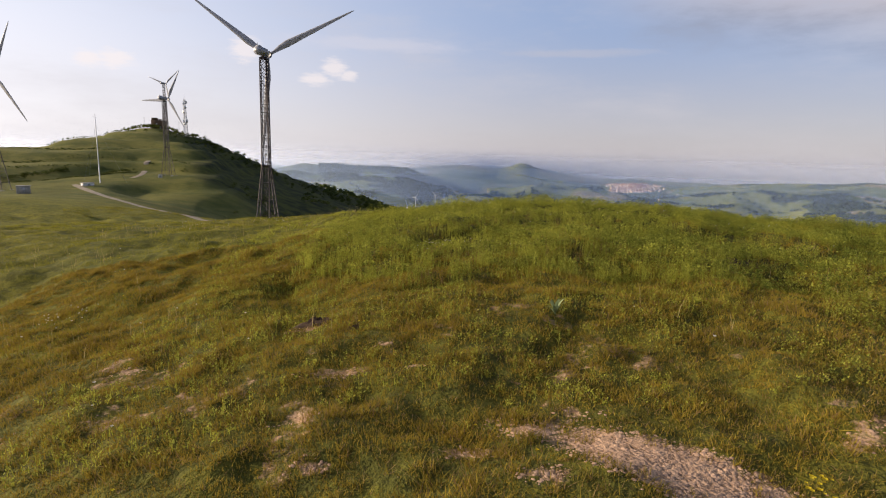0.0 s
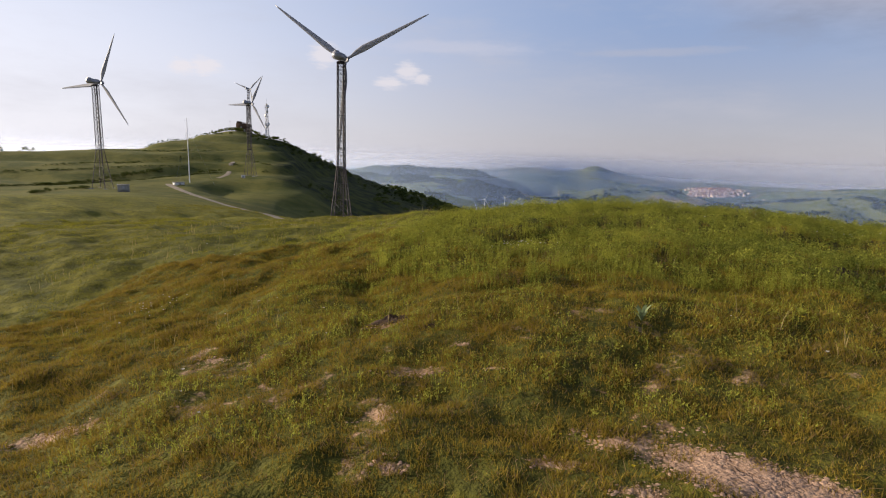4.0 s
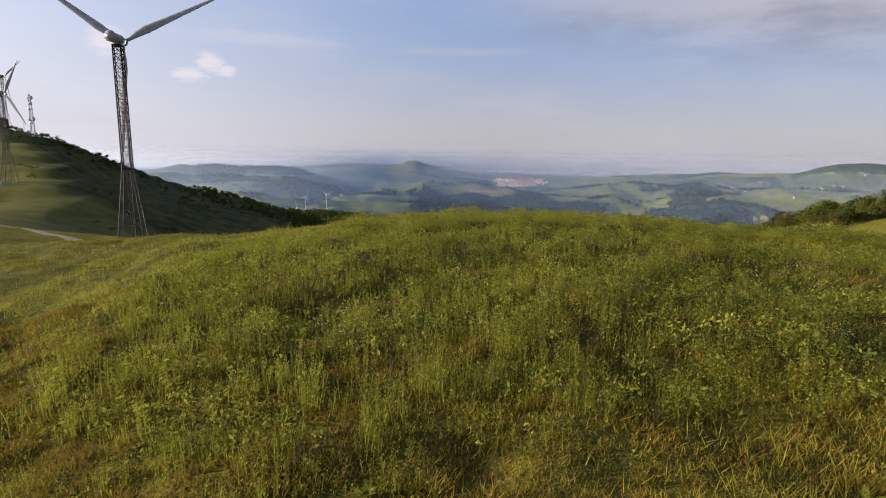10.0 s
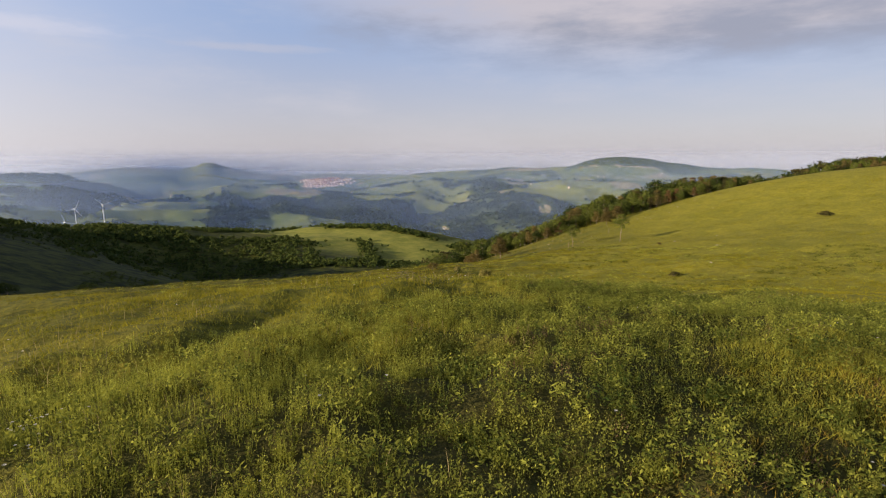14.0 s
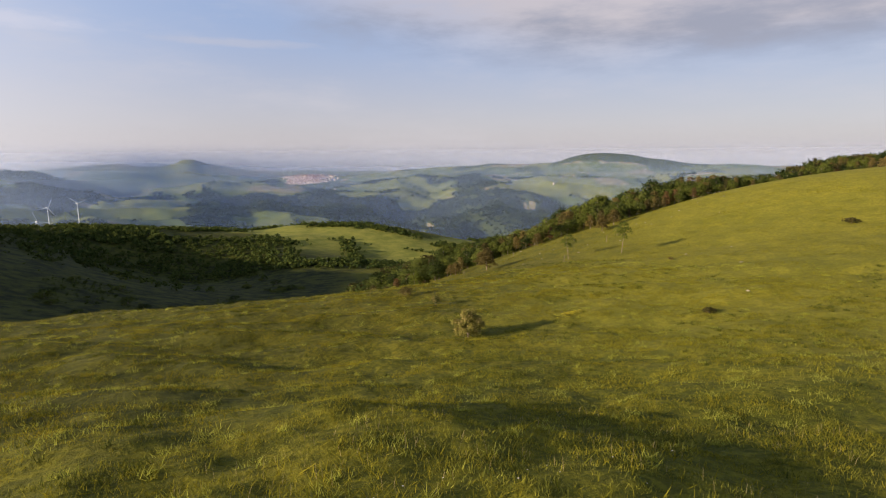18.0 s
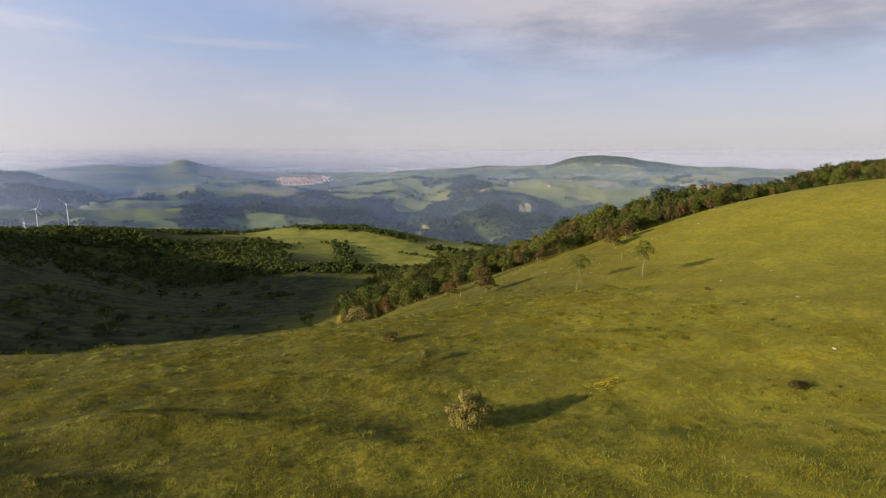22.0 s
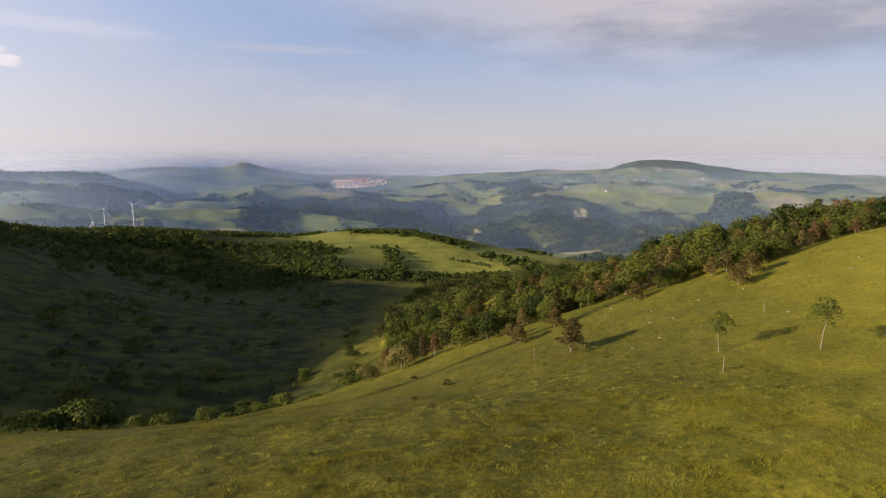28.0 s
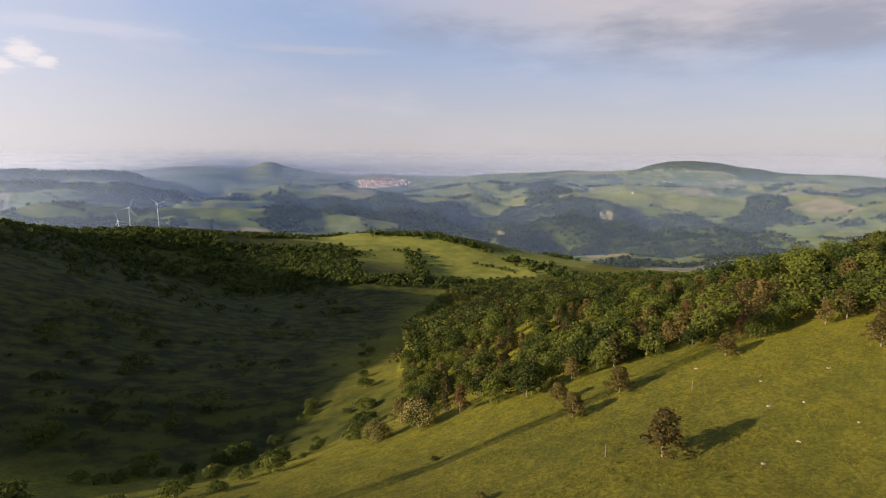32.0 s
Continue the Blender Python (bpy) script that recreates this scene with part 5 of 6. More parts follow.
rocks = [rock(k, 0.5) for k in range(4)]
spots = [(114.5, 90.1), (116, 89), (119, 88), (120, 86.6), (148.6, 91), (151, 90), (146, 89), (154, 87), (96.4, 95.2), (98, 93), (104, 107.5), (102, 99), (65.1, 43.4), (82.2, 51.1), (113, 92), (118, 84), (124, 83), (109, 86), (129, 84), (137, 84), (141, 80), (104, 82), (96, 88), (91, 90), (107, 95), (160, 82), (90, 62), (100, 60), (126, 74), (86, 90), (100, 86.5), (94, 84)]
for k, (x, y) in enumerate(spots):
    ob = part("limestone_rock", rocks[k % 4], M_STONE)
    ob.matrix_basis = pose(x, y, ground_at(x, y) + 0.03, 0, 0, k * 67) @ Matrix.Diagonal((0.25 + 0.45 * ((k * 0.37) % 1) ** 2, 0.2 + 0.3 * ((k * 0.61) % 1), 0.35, 1))
    tagged(ob, "pale limestone rock lying in the grass", "rock", "rocks on the slope")


def post(x, y, tall):
    ob = part("wooden_post", tube([(0, 0, -0.4), (0.03, 0.02, tall * 0.6), (0.07, 0.03, tall)], [0.045, 0.04, 0.035], 7), M_PALE)
    ob.location = (x, y, ground_at(x, y))
    return tagged(ob, "pale weathered wooden post in the grass", "post", "posts on the slope")


for x, y, tall in [(81.1, 77.0, 1.5), (81, 100.7, 1.2), (98, 104, 1.0), (102.5, 84, 1.2)]:
    post(x, y, tall)

# ---- hill town ----


def house(w, d, high, roof):
    x, y = w / 2, d / 2
    v = [(-x, -y, -6), (x, -y, -6), (x, y, -6), (-x, y, -6), (-x, -y, high), (x, -y, high), (x, y, high), (-x, y, high)]
    walls = (np.array(v), np.array([(0, 1, 5, 4), (1, 2, 6, 5), (2, 3, 7, 6), (3, 0, 4, 7)]))
    e = 0.5
    t = [(-x - e, -y - e, high), (x + e, -y - e, high), (x + e, y + e, high), (-x - e, y + e, high), (-x - e, 0, high + roof), (x + e, 0, high + roof)]
    top = (np.array(t), np.array([(0, 1, 5, 4), (2, 3, 4, 5)]), np.array([(0, 4, 3), (1, 2, 5)]))
    return walls, top


def town(az0, az1, far0, far1, n, seed, label):
    r = np.random.default_rng(seed)
    walls, tops = [], []
    for k in range(n):
        a, f = radians(r.normal((az0 + az1) / 2, abs(az1 - az0) / (5.0 if n > 100 else 3.6))), r.uniform(far0, far1)
        x, y = -math.sin(a) * f, math.cos(a) * f
        z = ground_at(x, y)
        big = 1.0 if n > 100 else 0.55
        w, t = house(big * r.uniform(9, 18), big * r.uniform(8, 12), big * r.uniform(7, 14), big * r.uniform(2, 3.5))
        c, s = math.cos(r.uniform(0, 3)), 0
        s = math.sqrt(1 - c * c)
        for group, shape in ((walls, w), (tops, t)):
            v = shape[0]
            v = np.stack([v[:, 0] * c - v[:, 1] * s + x, v[:, 0] * s + v[:, 1] * c + y, v[:, 2] + z], -1)
            group.append((v, *shape[1:]))
    thing = tagged(new("hill_town"), label, "town", kind="stuff")
    part("house_walls", join(*walls), M_PLASTER, thing)
    part("house_roofs", join(*tops), M_TILE, thing, "terracotta roofs")


town(-23.0, -28.0, 3820, 4160, 430, 5, "pale hill town with terracotta roofs across the valley")
town(-64, -44, 2800, 3700, 14, 6, "scattered pale farmhouses among far fields")
town(-30, -5, 2800, 3700, 9, 8, "scattered pale farmhouses in the far valley")

# ---- grass, weeds and flowers ----


def blades(xy, high, wide, lean, seed):
    """Bent grass blades with two joints."""
    r = np.random.default_rng(seed)
    n = len(xy)
    z = land(xy[:, 0], xy[:, 1]) - 0.01
    a = r.uniform(0, 2 * math.pi, n)
    side = np.stack([np.cos(a), np.sin(a), np.zeros(n)], -1) * (wide * (0.6 + 0.8 * r.random(n)))[:, None]
    tilt = np.stack([r.normal(size=n), r.normal(size=n), np.zeros(n)], -1) * (lean * high)[:, None]
    foot = np.stack([xy[:, 0], xy[:, 1], z], -1)
    up = np.zeros((n, 3))
    up[:, 2] = high
    v = np.stack([foot - side, foot + side, foot + up * 0.55 + tilt * 0.35 - side * 0.8, foot + up * 0.55 + tilt * 0.35 + side * 0.8, foot + up + tilt], 1)
    k = np.arange(n)[:, None] * 5
    return v.reshape(-1, 3), k + [0, 1, 3, 2], k + [2, 3, 4]


def spikes(xy, high, wide, lean, seed):
    """Single-triangle blades for farther grass."""
    r = np.random.default_rng(seed)
    n = len(xy)
    z = land(xy[:, 0], xy[:, 1]) - 0.02
    a = r.uniform(0, 2 * math.pi, n)
    side = np.stack([np.cos(a), np.sin(a), np.zeros(n)], -1) * wide[:, None]
    foot = np.stack([xy[:, 0], xy[:, 1], z], -1)
    tip = foot + np.stack([r.normal(size=n) * lean * high, r.normal(size=n) * lean * high, high], -1)
    return np.stack([foot - side, foot + side, tip], 1).reshape(-1, 3), np.arange(n * 3).reshape(-1, 3)


def stalks(xy, high, leaf, count, seed):
    """Upright stems set with leaves all the way up."""
    r = np.random.default_rng(seed)
    n = len(xy)
    z = land(xy[:, 0], xy[:, 1]) - 0.01
    foot = np.stack([xy[:, 0], xy[:, 1], z], -1)
    tip = foot + np.stack([r.normal(size=n) * 0.10 * high, r.normal(size=n) * 0.10 * high, high], -1)
    s = np.linspace(0.12, 1.0, count)[None, :, None]
    at = foot[:, None, :] * (1 - s) + tip[:, None, :] * s
    a = r.uniform(0, 6.28, n)[:, None] + np.arange(count)[None, :] * 2.4
    rise = 0.4 + 0.9 * s[..., 0]
    size = (leaf * (0.7 + 0.6 * r.random(n)))[:, None] * (1.15 - 0.6 * s[..., 0])
    out = np.stack([np.cos(a), np.sin(a), rise + 0 * a], -1)
    out /= np.linalg.norm(out, axis=-1, keepdims=True)
    side = np.stack([-np.sin(a), np.cos(a), 0 * a], -1)
    size = size[..., None]
    corners = np.stack([at - side * size * 0.26 + out * size * 0.3, at + side * size * 0.26 + out * size * 0.4, at + out * size], 2)
    v = corners.reshape(-1, 3)
    w = np.array([0.004, 0.002, 0])
    stem = np.stack([foot - w, foot + w, tip], 1).reshape(-1, 3)
    v = np.concatenate([v, stem])
    return v, np.arange(len(v)).reshape(-1, 3)


def scatter(n, x0, x1, y0, y1, seed):
    r = np.random.default_rng(seed)
    return np.stack([r.uniform(x0, x1, n), r.uniform(y0, y1, n)], -1), r


# turf near the start, in small tufts
mid, r = scatter(46000, -9, 15, 2.2, 16, 101)
keep = (bareness(mid[:, 0], mid[:, 1]) + 0.4 * rough(mid[:, 0], mid[:, 1], 0.25, 2, 72) < 0.5 + 0.3 * r.random(len(mid))) & (np.abs(mid[:, 0] - 1) < 2.5 + mid[:, 1] * 0.95) & (r.random(len(mid)) > 0.9 * lush(mid[:, 0], mid[:, 1]))
mid = mid[keep]
clump = rough(mid[:, 0], mid[:, 1], 0.45, 3, 71)
tuft = 0.028 + 0.045 * r.random(len(mid)) + 0.12 * np.clip(clump, 0, 1) + 0.04 * lush(mid[:, 0], mid[:, 1])
xy = np.repeat(mid, 13, axis=0) + r.normal(0, 1, (len(mid) * 13, 2)) * np.repeat(0.018 + 0.002 * mid[:, 1] + 0.16 * tuft, 13)[:, None]
high = np.repeat(tuft, 13) * (0.5 + 0.7 * r.random(len(xy)))
tagged(part("turf", spikes(xy, high, 0.0045 + 0.0004 * xy[:, 1], 0.55, 1), M_TURF), "short tufted meadow grass round bare stony spots", "grass", kind="stuff")

# dead blades in the turf
dry_sel = r.random(len(xy)) < 0.32
tagged(part("dead_turf", spikes(xy[dry_sel] + r.normal(0, 0.02, (int(dry_sel.sum()), 2)), high[dry_sel] * 1.1, 0.0042 + 0 * high[dry_sel], 0.8, 12), M_STRAW), "dead brownish blades through the short grass", "grass", kind="stuff")

# taller grass over the crest
xy, r = scatter(330000, -24, 34, 8, 36, 102)
keep = (np.abs(xy[:, 0] - 4) < 7 + xy[:, 1] * 0.8) & (rough(xy[:, 0], xy[:, 1], 0.8, 3, 73) > -0.25 + 0.25 * r.random(len(xy)))
xy = xy[keep]
rank = lush(xy[:, 0], xy[:, 1])
keep = r.random(len(xy)) > 0.94 * rank
xy, rank = xy[keep], rank[keep]
wavy = np.clip(0.35 + 1.5 * rough(xy[:, 0], xy[:, 1], 1.4, 3, 79), 0, 1)
high = 0.035 + 0.05 * r.random(len(xy)) + (0.07 + 0.08 * rank) * wavy
tagged(part("crest_grass", spikes(xy, high, 0.0045 + 0.0002 * xy[:, 1], 0.5, 2), M_CREST), "uncut green and straw-coloured grass on the crest", "grass", kind="stuff")

# leafy weeds, standing in rounded clumps


def clumps(xy, seed, radius, high, stems):
    """Feet and heights of the stems of many clumps, tallest in the middle."""
    r = np.random.default_rng(seed)
    n = len(xy)
    wide = radius * (0.6 + 0.9 * r.random(n))
    tall = high * (0.6 + 0.4 * r.random(n)) * (0.68 + 0.45 * np.clip(0.35 + 2.2 * rough(xy[:, 0], xy[:, 1], 1.8, 3, 80), 0, 1))
    a, d = r.uniform(0, 2 * math.pi, (n, stems)), np.sqrt(r.random((n, stems)))
    feet = np.stack([xy[:, :1] + np.cos(a) * d * wide[:, None], xy[:, 1:] + np.sin(a) * d * wide[:, None]], -1)
    heights = tall[:, None] * (1.05 - 0.5 * d * d) * (0.7 + 0.45 * r.random((n, stems)))
    return feet.reshape(-1, 2), heights.ravel()


xy, r = scatter(13500, -5, 25, 6.0, 28, 103)
rank = lush(xy[:, 0], xy[:, 1])
xy = xy[rank + 0.4 * rough(xy[:, 0], xy[:, 1], 1.1, 2, 74) > 0.22 + 0.25 * r.random(len(xy))]
tint = rough(xy[:, 0], xy[:, 1], 2.4, 3, 83) + 0.25 * r.normal(size=len(xy))
for name, mat, lo, hi, label, seed, high in (("leafy_weeds", M_WEED, -0.34, 9, "dense upright leafy green weeds covering the knoll", 3, 0.40),
                                              ("yellowing_weeds", M_MALLOW, -0.72, -0.34, "yellow-green leafy weeds in rounded clumps", 8, 0.36),
                                              ("sorrel_weeds", M_SORREL, -9, -0.72, "reddish-brown sorrel gone to seed among the weeds", 9, 0.38)):
    feet, high = clumps(xy[(tint >= lo) & (tint < hi)], seed, 0.15, high, 10)
    tagged(part(name, stalks(feet, high, 0.044 + 0 * high, 8, seed), mat), label, "weeds", kind="stuff")

# broad leaves crowding round the tops of the weeds
xy, r = scatter(34000, -5, 25, 6.0, 27, 133)
rank = lush(xy[:, 0], xy[:, 1])
xy = xy[(rank > 0.25 + 0.4 * r.random(len(xy))) & (rough(xy[:, 0], xy[:, 1], 0.5, 3, 134) > -0.12 + 0.2 * r.random(len(xy)))]
n = len(xy)
tops = 0.10 + 0.13 * r.random(n) + 0.16 * np.clip(0.4 + 2.0 * rough(xy[:, 0], xy[:, 1], 1.8, 3, 80), 0, 1)
mid = np.stack([xy[:, 0], xy[:, 1], land(xy[:, 0], xy[:, 1]) + tops], -1)
mid = np.repeat(mid, 11, axis=0)
m = len(mid)
mid += r.normal(0, 1, (m, 3)) * (0.045, 0.045, 0.04)
out = r.normal(0, 1, (m, 3)) * (0.8, 0.8, 0.5) + (0, 0, 0.75)
out /= np.linalg.norm(out, axis=1)[:, None]
side = np.cross(out, r.normal(0, 1, (m, 3)))
side /= np.linalg.norm(side, axis=1)[:, None] + 1e-9
long = np.cross(out, side)
s = (0.015 + 0.018 * r.random(m))[:, None]
v = np.stack([mid - long * s, mid + side * s * 0.45, mid + long * s * 1.15, mid - side * s * 0.45], 1).reshape(-1, 3)
k = np.arange(m)[:, None] * 4
tagged(part("weed_tops", (v, k + [0, 1, 2, 3]), M_WEED), "crowded leafy tops of the green weeds", "weeds", kind="stuff")

# low clover and herbs between the taller growth
xy, r = scatter(50000, -4, 19, 4.5, 24, 113)
xy = xy[(np.abs(xy[:, 0] - 0.35 * xy[:, 1]) < 3 + xy[:, 1] * 0.5) & (bareness(xy[:, 0], xy[:, 1]) < 0.35) & (rough(xy[:, 0], xy[:, 1], 1.0, 3, 82) > -0.15) & (lush(xy[:, 0], xy[:, 1]) < 0.35)]
high = 0.05 + 0.06 * r.random(len(xy))
tagged(part("low_herbs", stalks(xy, high, 0.05 + 0 * high, 4, 7), M_WEED), "low clover and herbs between the grasses", "herbs", kind="stuff")

# small leafy herbs in the near turf
xy, r = scatter(60000, -9, 12, 2.3, 12, 114)
xy = xy[(bareness(xy[:, 0], xy[:, 1]) < 0.3 + 0.25 * r.random(len(xy))) & (rough(xy[:, 0], xy[:, 1], 0.5, 3, 84) > -0.2 + 0.2 * r.random(len(xy)))]
high = 0.03 + 0.05 * r.random(len(xy)) + 0.05 * np.clip(rough(xy[:, 0], xy[:, 1], 0.6, 2, 85), 0, 1)
tagged(part("turf_herbs", stalks(xy, high, 0.022 + 0 * high, 4, 17), M_TURF), "small leafy herbs in the short turf", "herbs", kind="stuff")

# golden grass in drifts between the weeds
r = np.random.default_rng(116)
spread = [np.array([x, y]) + r.normal(0, 1, (n, 2)) * (wide, wide * 0.6) for x, y, wide, n in ((4.6, 8.2, 1.2, 1300), (13.4, 16.2, 1.3, 7000), (16.0, 12.5, 1.6, 7000), (8.5, 21.5, 1.2, 5000))]
xy = np.concatenate(spread)
high = 0.08 + 0.12 * r.random(len(xy))
tagged(part("golden_grass", spikes(xy, high, 0.0055 + 0 * high, 0.5, 18), M_CREST), "drifts of golden grass between the green weeds", "grass", kind="stuff")

# dry seed stalks
xy, r = scatter(5500, -12, 32, 6, 34, 104)
xy = xy[rough(xy[:, 0], xy[:, 1], 2.2, 3, 75) - 0.25 * lush(xy[:, 0], xy[:, 1]) > 0.02]
high = 0.18 + 0.18 * r.random(len(xy))
tagged(part("seed_stalks", blades(xy, high, 0.0035 + 0 * high, 0.22, 4), M_DRY), "thin dry seed stalks above the grass", "grass", kind="stuff")

# open slope: fine growth near the way, coarser beyond
for n, box, gap, tall, wide, seed in ((440000, (4, 74, 22, 84), 1.6, 0.10, 0.006, 105), (300000, (-60, 150, 26, 150), 2.5, 0.15, 0.013, 115)):
    xy, r = scatter(n, *box, seed)
    keep = ~inside(xy[:, 0], xy[:, 1], WOOD) & (np.abs(np.degrees(np.arctan2(xy[:, 0], xy[:, 1])) - 30) < 58) & (rough(xy[:, 0], xy[:, 1], gap, 3, 76) > -0.25 + 0.45 * r.random(n))
    if seed == 115:
        keep &= (xy[:, 0] > 70) | (xy[:, 1] > 80) | (r.random(n) < 0.25)
    xy = xy[keep]
    dist = np.hypot(xy[:, 0], xy[:, 1])
    high = tall * (0.6 + 1.1 * r.random(len(xy))) * (1 + 0.9 * np.clip(rough(xy[:, 0], xy[:, 1], 3, 4, 77), -0.5, 0.7))
    rank = rankness(xy[:, 0], xy[:, 1]) > r.random(len(xy))
    for mat, pick, label in ((M_GRASS, ~rank, "dry pale pasture grass over the open slope"), (M_RANK, rank, "rank green pasture grass low on the slope")):
        tagged(part("slope_grass", spikes(xy[pick], high[pick], wide + 0.00012 * dist[pick], 0.7, seed), mat), label, "grass", kind="stuff")

# pale grass clumps and small weeds on the slope
xy, r = scatter(1500, 8, 80, 28, 95, 106)
xy = xy[~inside(xy[:, 0], xy[:, 1], WOOD)]
many = np.repeat(xy, 42, axis=0) + r.normal(0, 0.22, (len(xy) * 42, 2)) * np.repeat(r.uniform(0.4, 1.5, (len(xy), 1)), 42, axis=0)
high = 0.08 + 0.16 * r.random(len(many))
tagged(part("rank_tufts", spikes(many, high, 0.012 + 0 * high, 0.6, 6), M_WEED), "scattered rank weed tufts on the pasture", "weeds", kind="stuff")


# dark tussocks
xy, r = scatter(6000, 6, 84, 27, 104, 126)
xy = xy[~inside(xy[:, 0], xy[:, 1], WOOD) & (rough(xy[:, 0], xy[:, 1], 7, 3, 127) + 0.35 * rankness(xy[:, 0], xy[:, 1]) > 0.05 + 0.25 * r.random(len(xy)))]
many = np.repeat(xy, 26, axis=0) + r.normal(0, 0.17, (len(xy) * 26, 2)) * np.repeat(r.uniform(0.4, 1.7, (len(xy), 1)), 26, axis=0)
high = 0.09 + 0.17 * r.random(len(many))
tagged(part("dark_tussocks", spikes(many, high, 0.013 + 0 * high, 0.6, 27), M_TUSSOCK), "dark green tussocks dotted over the pasture", "grass", kind="stuff")


def flowers(name, mat, spots, label, size, seed):
    """Small four-petalled heads on the grass."""
    r = np.random.default_rng(seed)
    n = len(spots)
    z = land(spots[:, 0], spots[:, 1]) + r.uniform(0.1, 0.3, n)
    mid = np.stack([spots[:, 0], spots[:, 1], z], -1)
    s = size * r.uniform(0.6, 1.3, n)[:, None]
    c = [(1, 0, 0.2), (0, 1, 0.3), (-1, 0, 0.2), (0, -1, 0.3)]
    v = np.concatenate([np.stack([mid + np.array(q) * s for q in c], 1), mid[:, None, :] - np.array([0, 0, 0.3]) * s[:, None, :]], 1)
    k = np.arange(n)[:, None] * 5
    f = np.concatenate([k + [0, 1, 4], k + [1, 2, 4], k + [2, 3, 4], k + [3, 0, 4]])
    return tagged(part(name, (v.reshape(-1, 3), f), mat), label, "flowers", kind="stuff")


xy, r = scatter(520, -10, 26, 5, 30, 107)
flowers("white_flowers", M_PETAL, xy[rough(xy[:, 0], xy[:, 1], 3, 2, 78) > 0.05], "tiny white flowers scattered in the grass", 0.02, 1)
xy, r = scatter(260, -8, 24, 3, 26, 108)
flowers("yellow_flowers", M_YELLOW, xy, "tiny yellow flowers scattered in the grass", 0.016, 2)
r = np.random.default_rng(109)
flowers("yellow_flower_patch", M_YELLOW, np.array([49.8, 51.4]) + r.normal(0, 1, (100, 2)) * (0.75, 0.3), "bright patch of yellow flowers on the slope", 0.06, 3)
flowers("yellow_flower_patch", M_YELLOW, np.array([2.9, 3.05]) + r.normal(0, 0.06, (16, 2)), "small yellow flowers beside the gravel", 0.018, 4)
flowers("pink_blossom_patch", M_BLOOM, np.array([12.6, 26.2]) + r.normal(0, 0.35, (120, 2)), "pale pinkish flower heads among weeds", 0.03, 5)
for x, y, wide, n in ((1.3, 12.7, 0.35, 46), (-4.75, 25.6, 0.5, 40), (3.95, 20.4, 0.3, 30), (-5.9, 10.8, 0.3, 24), (10.4, 13.8, 0.35, 26)):
    flowers("pale_flower_patch", M_PETAL, np.array([x, y]) + r.normal(0, wide, (n, 2)), "cluster of pale flower heads among weeds", 0.017, int(10 + 3 * y))

# ---- stones on the bare spots ----
pebble_verts, pebble_faces, k = [], [], 0
r = np.random.default_rng(110)
cube = np.array([(0, 0, 1), (1, 0, 0.1), (0.3, 0.95, 0.15), (-0.85, 0.6, 0), (-0.8, -0.6, 0.1), (0.4, -0.9, 0)])
hull = np.array([(0, 1, 2), (0, 2, 3), (0, 3, 4), (0, 4, 5), (0, 5, 1)])
for cx, cy, long, wide, turn in BARE:
    c, s = math.cos(radians(turn)), math.sin(radians(turn))
    n = int((7500 if long > 1 else 1400) * long * wide) + 40
    u, v = r.normal(0, 0.55, n) * long, r.normal(0, 0.55, n) * wide
    x, y = cx + u * c - v * s, cy + u * s + v * c
    on = bareness(x, y) > 0.3 + 0.2 * r.random(n)
    x, y = x[on], y[on]
    n = len(x)
    z = land(x, y)
    size = 0.007 + 0.024 * r.random(n) ** 3
    for a, b, h, q in zip(x, y, z, size):
        t = r.uniform(0, 6.28)
        ct, st = math.cos(t), math.sin(t)
        m = cube * (q, q * 0.8, q * 0.42)
        pebble_verts.append(np.stack([m[:, 0] * ct - m[:, 1] * st + a, m[:, 0] * st + m[:, 1] * ct + b, m[:, 2] + h - q * 0.1], -1))
        pebble_faces.append(hull + k)
        k += 6
tagged(part("gravel", (np.concatenate(pebble_verts), np.concatenate(pebble_faces)), M_PEBBLE), "pinkish gravel strewn over bare earth", "gravel", kind="stuff")


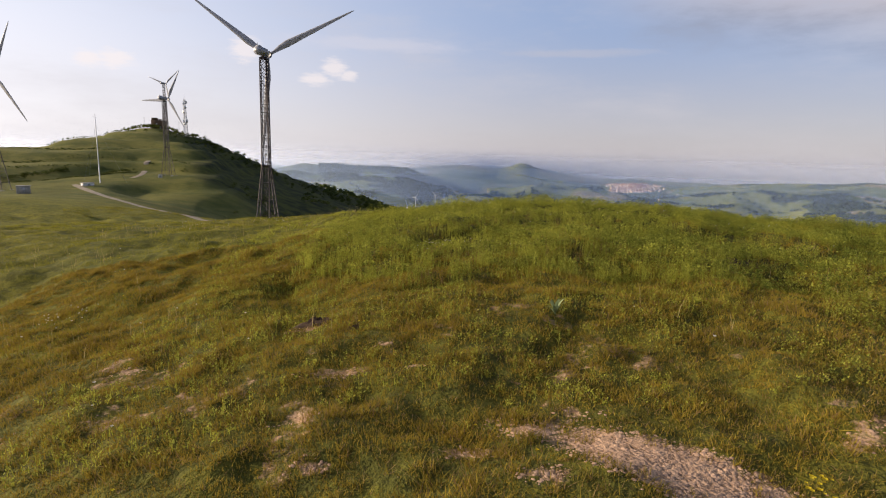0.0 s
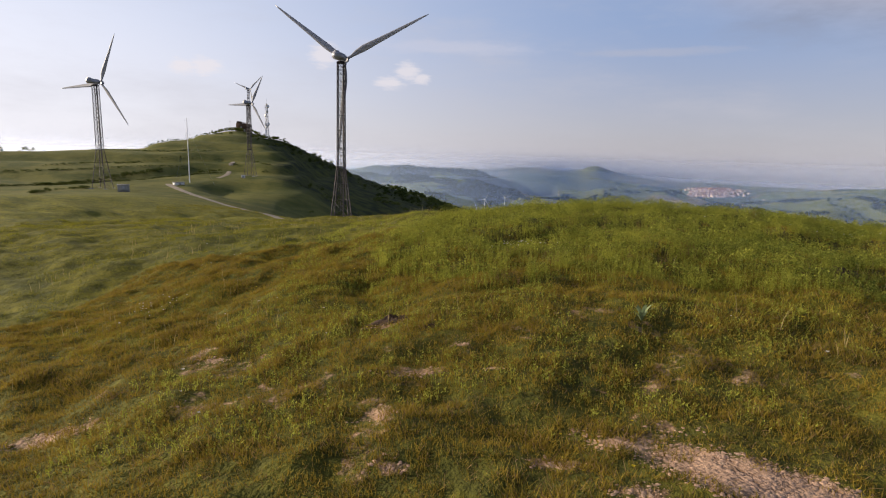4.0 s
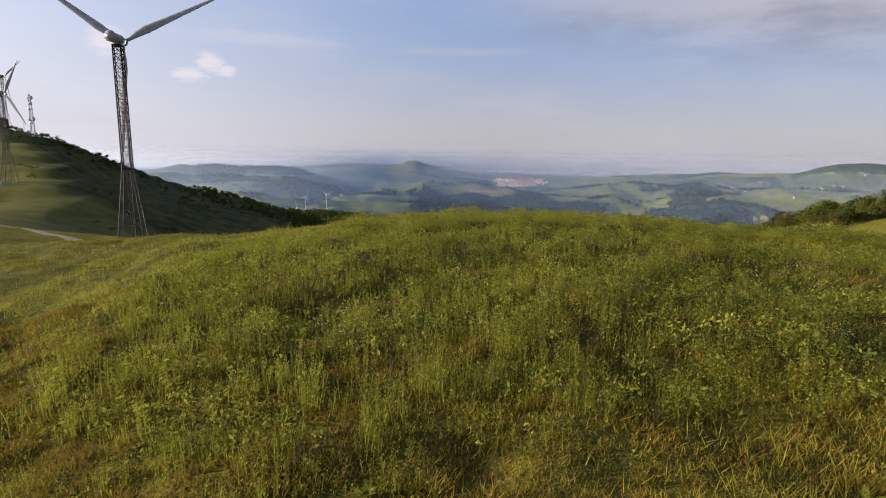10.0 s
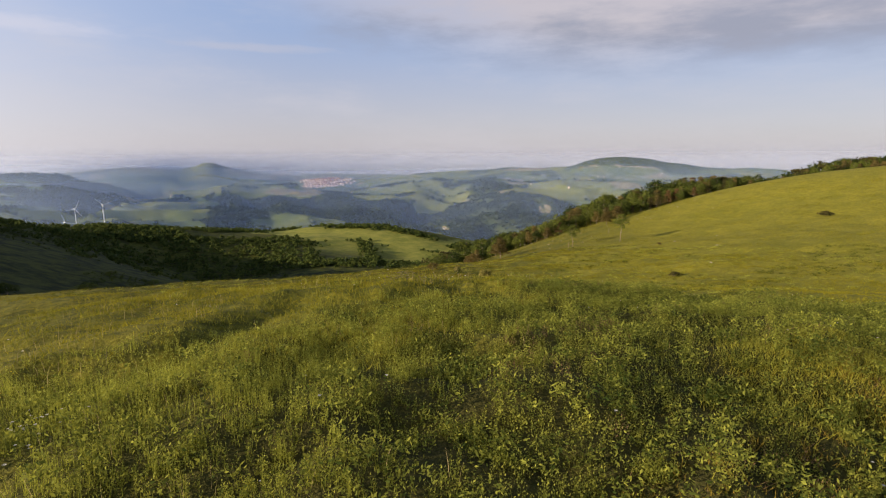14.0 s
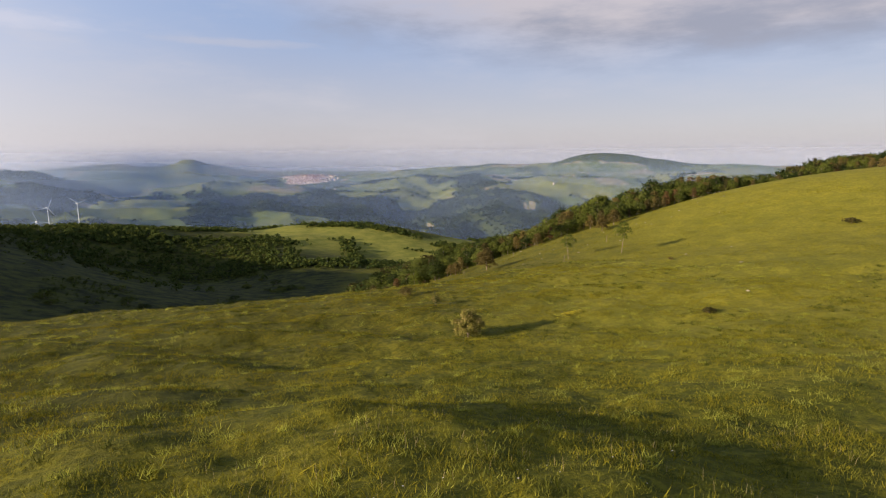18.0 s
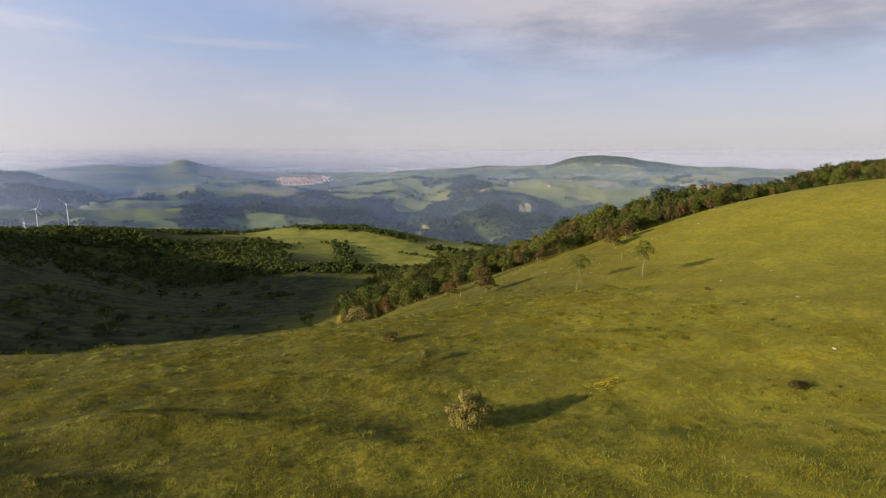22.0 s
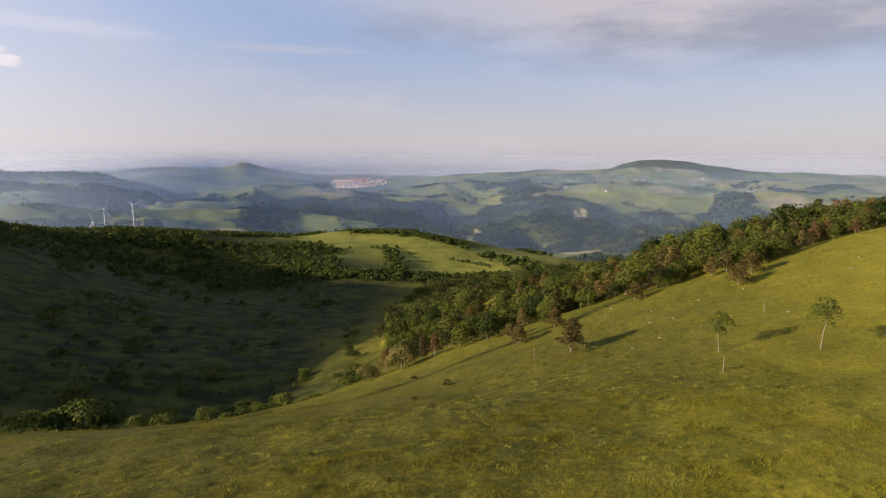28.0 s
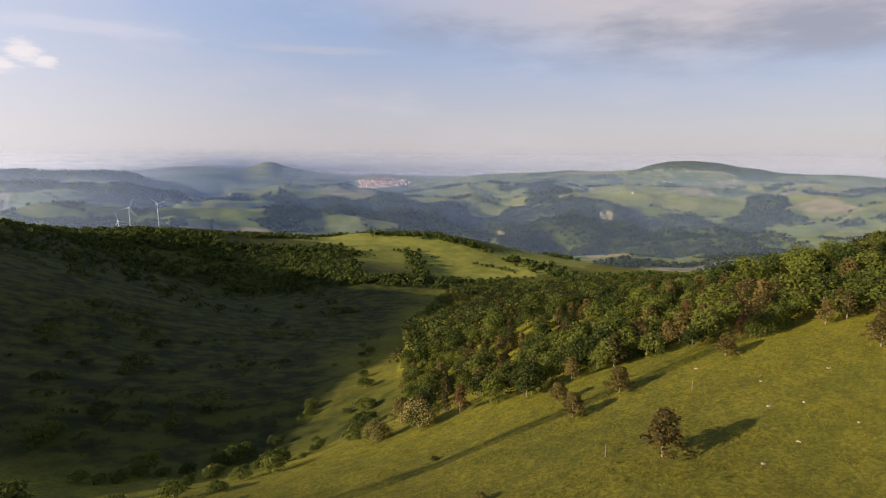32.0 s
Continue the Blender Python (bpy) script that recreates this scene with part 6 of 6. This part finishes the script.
def mound(x, y, long, wide, high, turn, mat, label):
    n, verts, faces = 22, [], []
    rr = np.random.default_rng(int(abs(x * 100)))
    for a in range(7):
        for b in range(n):
            t, s = 2 * math.pi * b / n, a / 6
            k = 1 + 0.22 * math.sin(3 * t + x) + 0.12 * rr.normal()
            px, py = math.cos(t) * long * s * k, math.sin(t) * wide * s * k
            c, w = math.cos(radians(turn)), math.sin(radians(turn))
            gx_, gy_ = x + px * c - py * w, y + px * w + py * c
            verts.append((gx_, gy_, ground_at(gx_, gy_) - 0.02 + high * (1 - s ** 1.5) * (1 + 0.25 * rr.normal())))
    for a in range(6):
        for b in range(n):
            faces.append((a * n + b, (a + 1) * n + b, (a + 1) * n + (b + 1) % n, a * n + (b + 1) % n))
    return tagged(part("soil_mound", (verts, faces), mat), label, "soil mound", "mounds of turned soil")


mound(-0.92, 8.12, 0.36, 0.13, 0.09, 8, M_SOIL, "dark mound of turned soil beside pale gravel")
mound(-0.35, 7.55, 0.16, 0.1, 0.06, 30, M_SOIL, "small dark mound of turned soil in the grass")
mound(7.5, 10.6, 0.5, 0.22, 0.1, 5, M_SOIL, "dark mound of turned soil in the grass")


def rosette(x, y, size, n, mat, label, seed, upright=0.5):
    """A broad-leaved plant: leaves arching out from the root."""
    r = np.random.default_rng(seed)
    thing = new("broadleaf_plant")
    thing.location = (x, y, ground_at(x, y))
    for k in range(n):
        a, q = 2.4 * k, size * r.uniform(0.6, 1.1)
        rise = upright * r.uniform(0.6, 1.3)
        verts, faces = [], []
        for s in np.linspace(0, 1, 6):
            w = 0.16 * q * math.sin(math.pi * min(0.97, s * 0.85 + 0.12))
            d, h = q * s * 0.8, q * rise * (s - 0.45 * s * s)
            for e in (-1, 0, 1):
                verts.append((math.cos(a) * d - math.sin(a) * w * e, math.sin(a) * d + math.cos(a) * w * e, h + 0.02 * q * abs(e)))
        for s in range(5):
            for e in range(2):
                faces.append((s * 3 + e, s * 3 + e + 1, s * 3 + e + 4, s * 3 + e + 3))
        part("leaf", (verts, faces), mat, thing)
    return tagged(thing, label, "plant")


M_PALELEAF = leafy("pale_thistle_leaf", (0.10, 0.14, 0.06), (0.24, 0.28, 0.14), 0.3, 4.0)
rosette(2.45, 7.2, 0.19, 10, M_PALELEAF, "pale grey-green thistle standing in the grass", 1, 1.9)
for k, (x, y) in enumerate([(0.75, 8.7), (1.05, 8.85), (1.35, 8.75), (1.2, 9.1), (0.6, 9.0), (4.3, 8.0), (4.8, 7.6), (5.6, 8.4), (5.1, 9.0)]):
    rosette(x, y, 0.13, 13, M_WEED, "low clump of broad green leaves in the grass", 20 + k, 0.9)
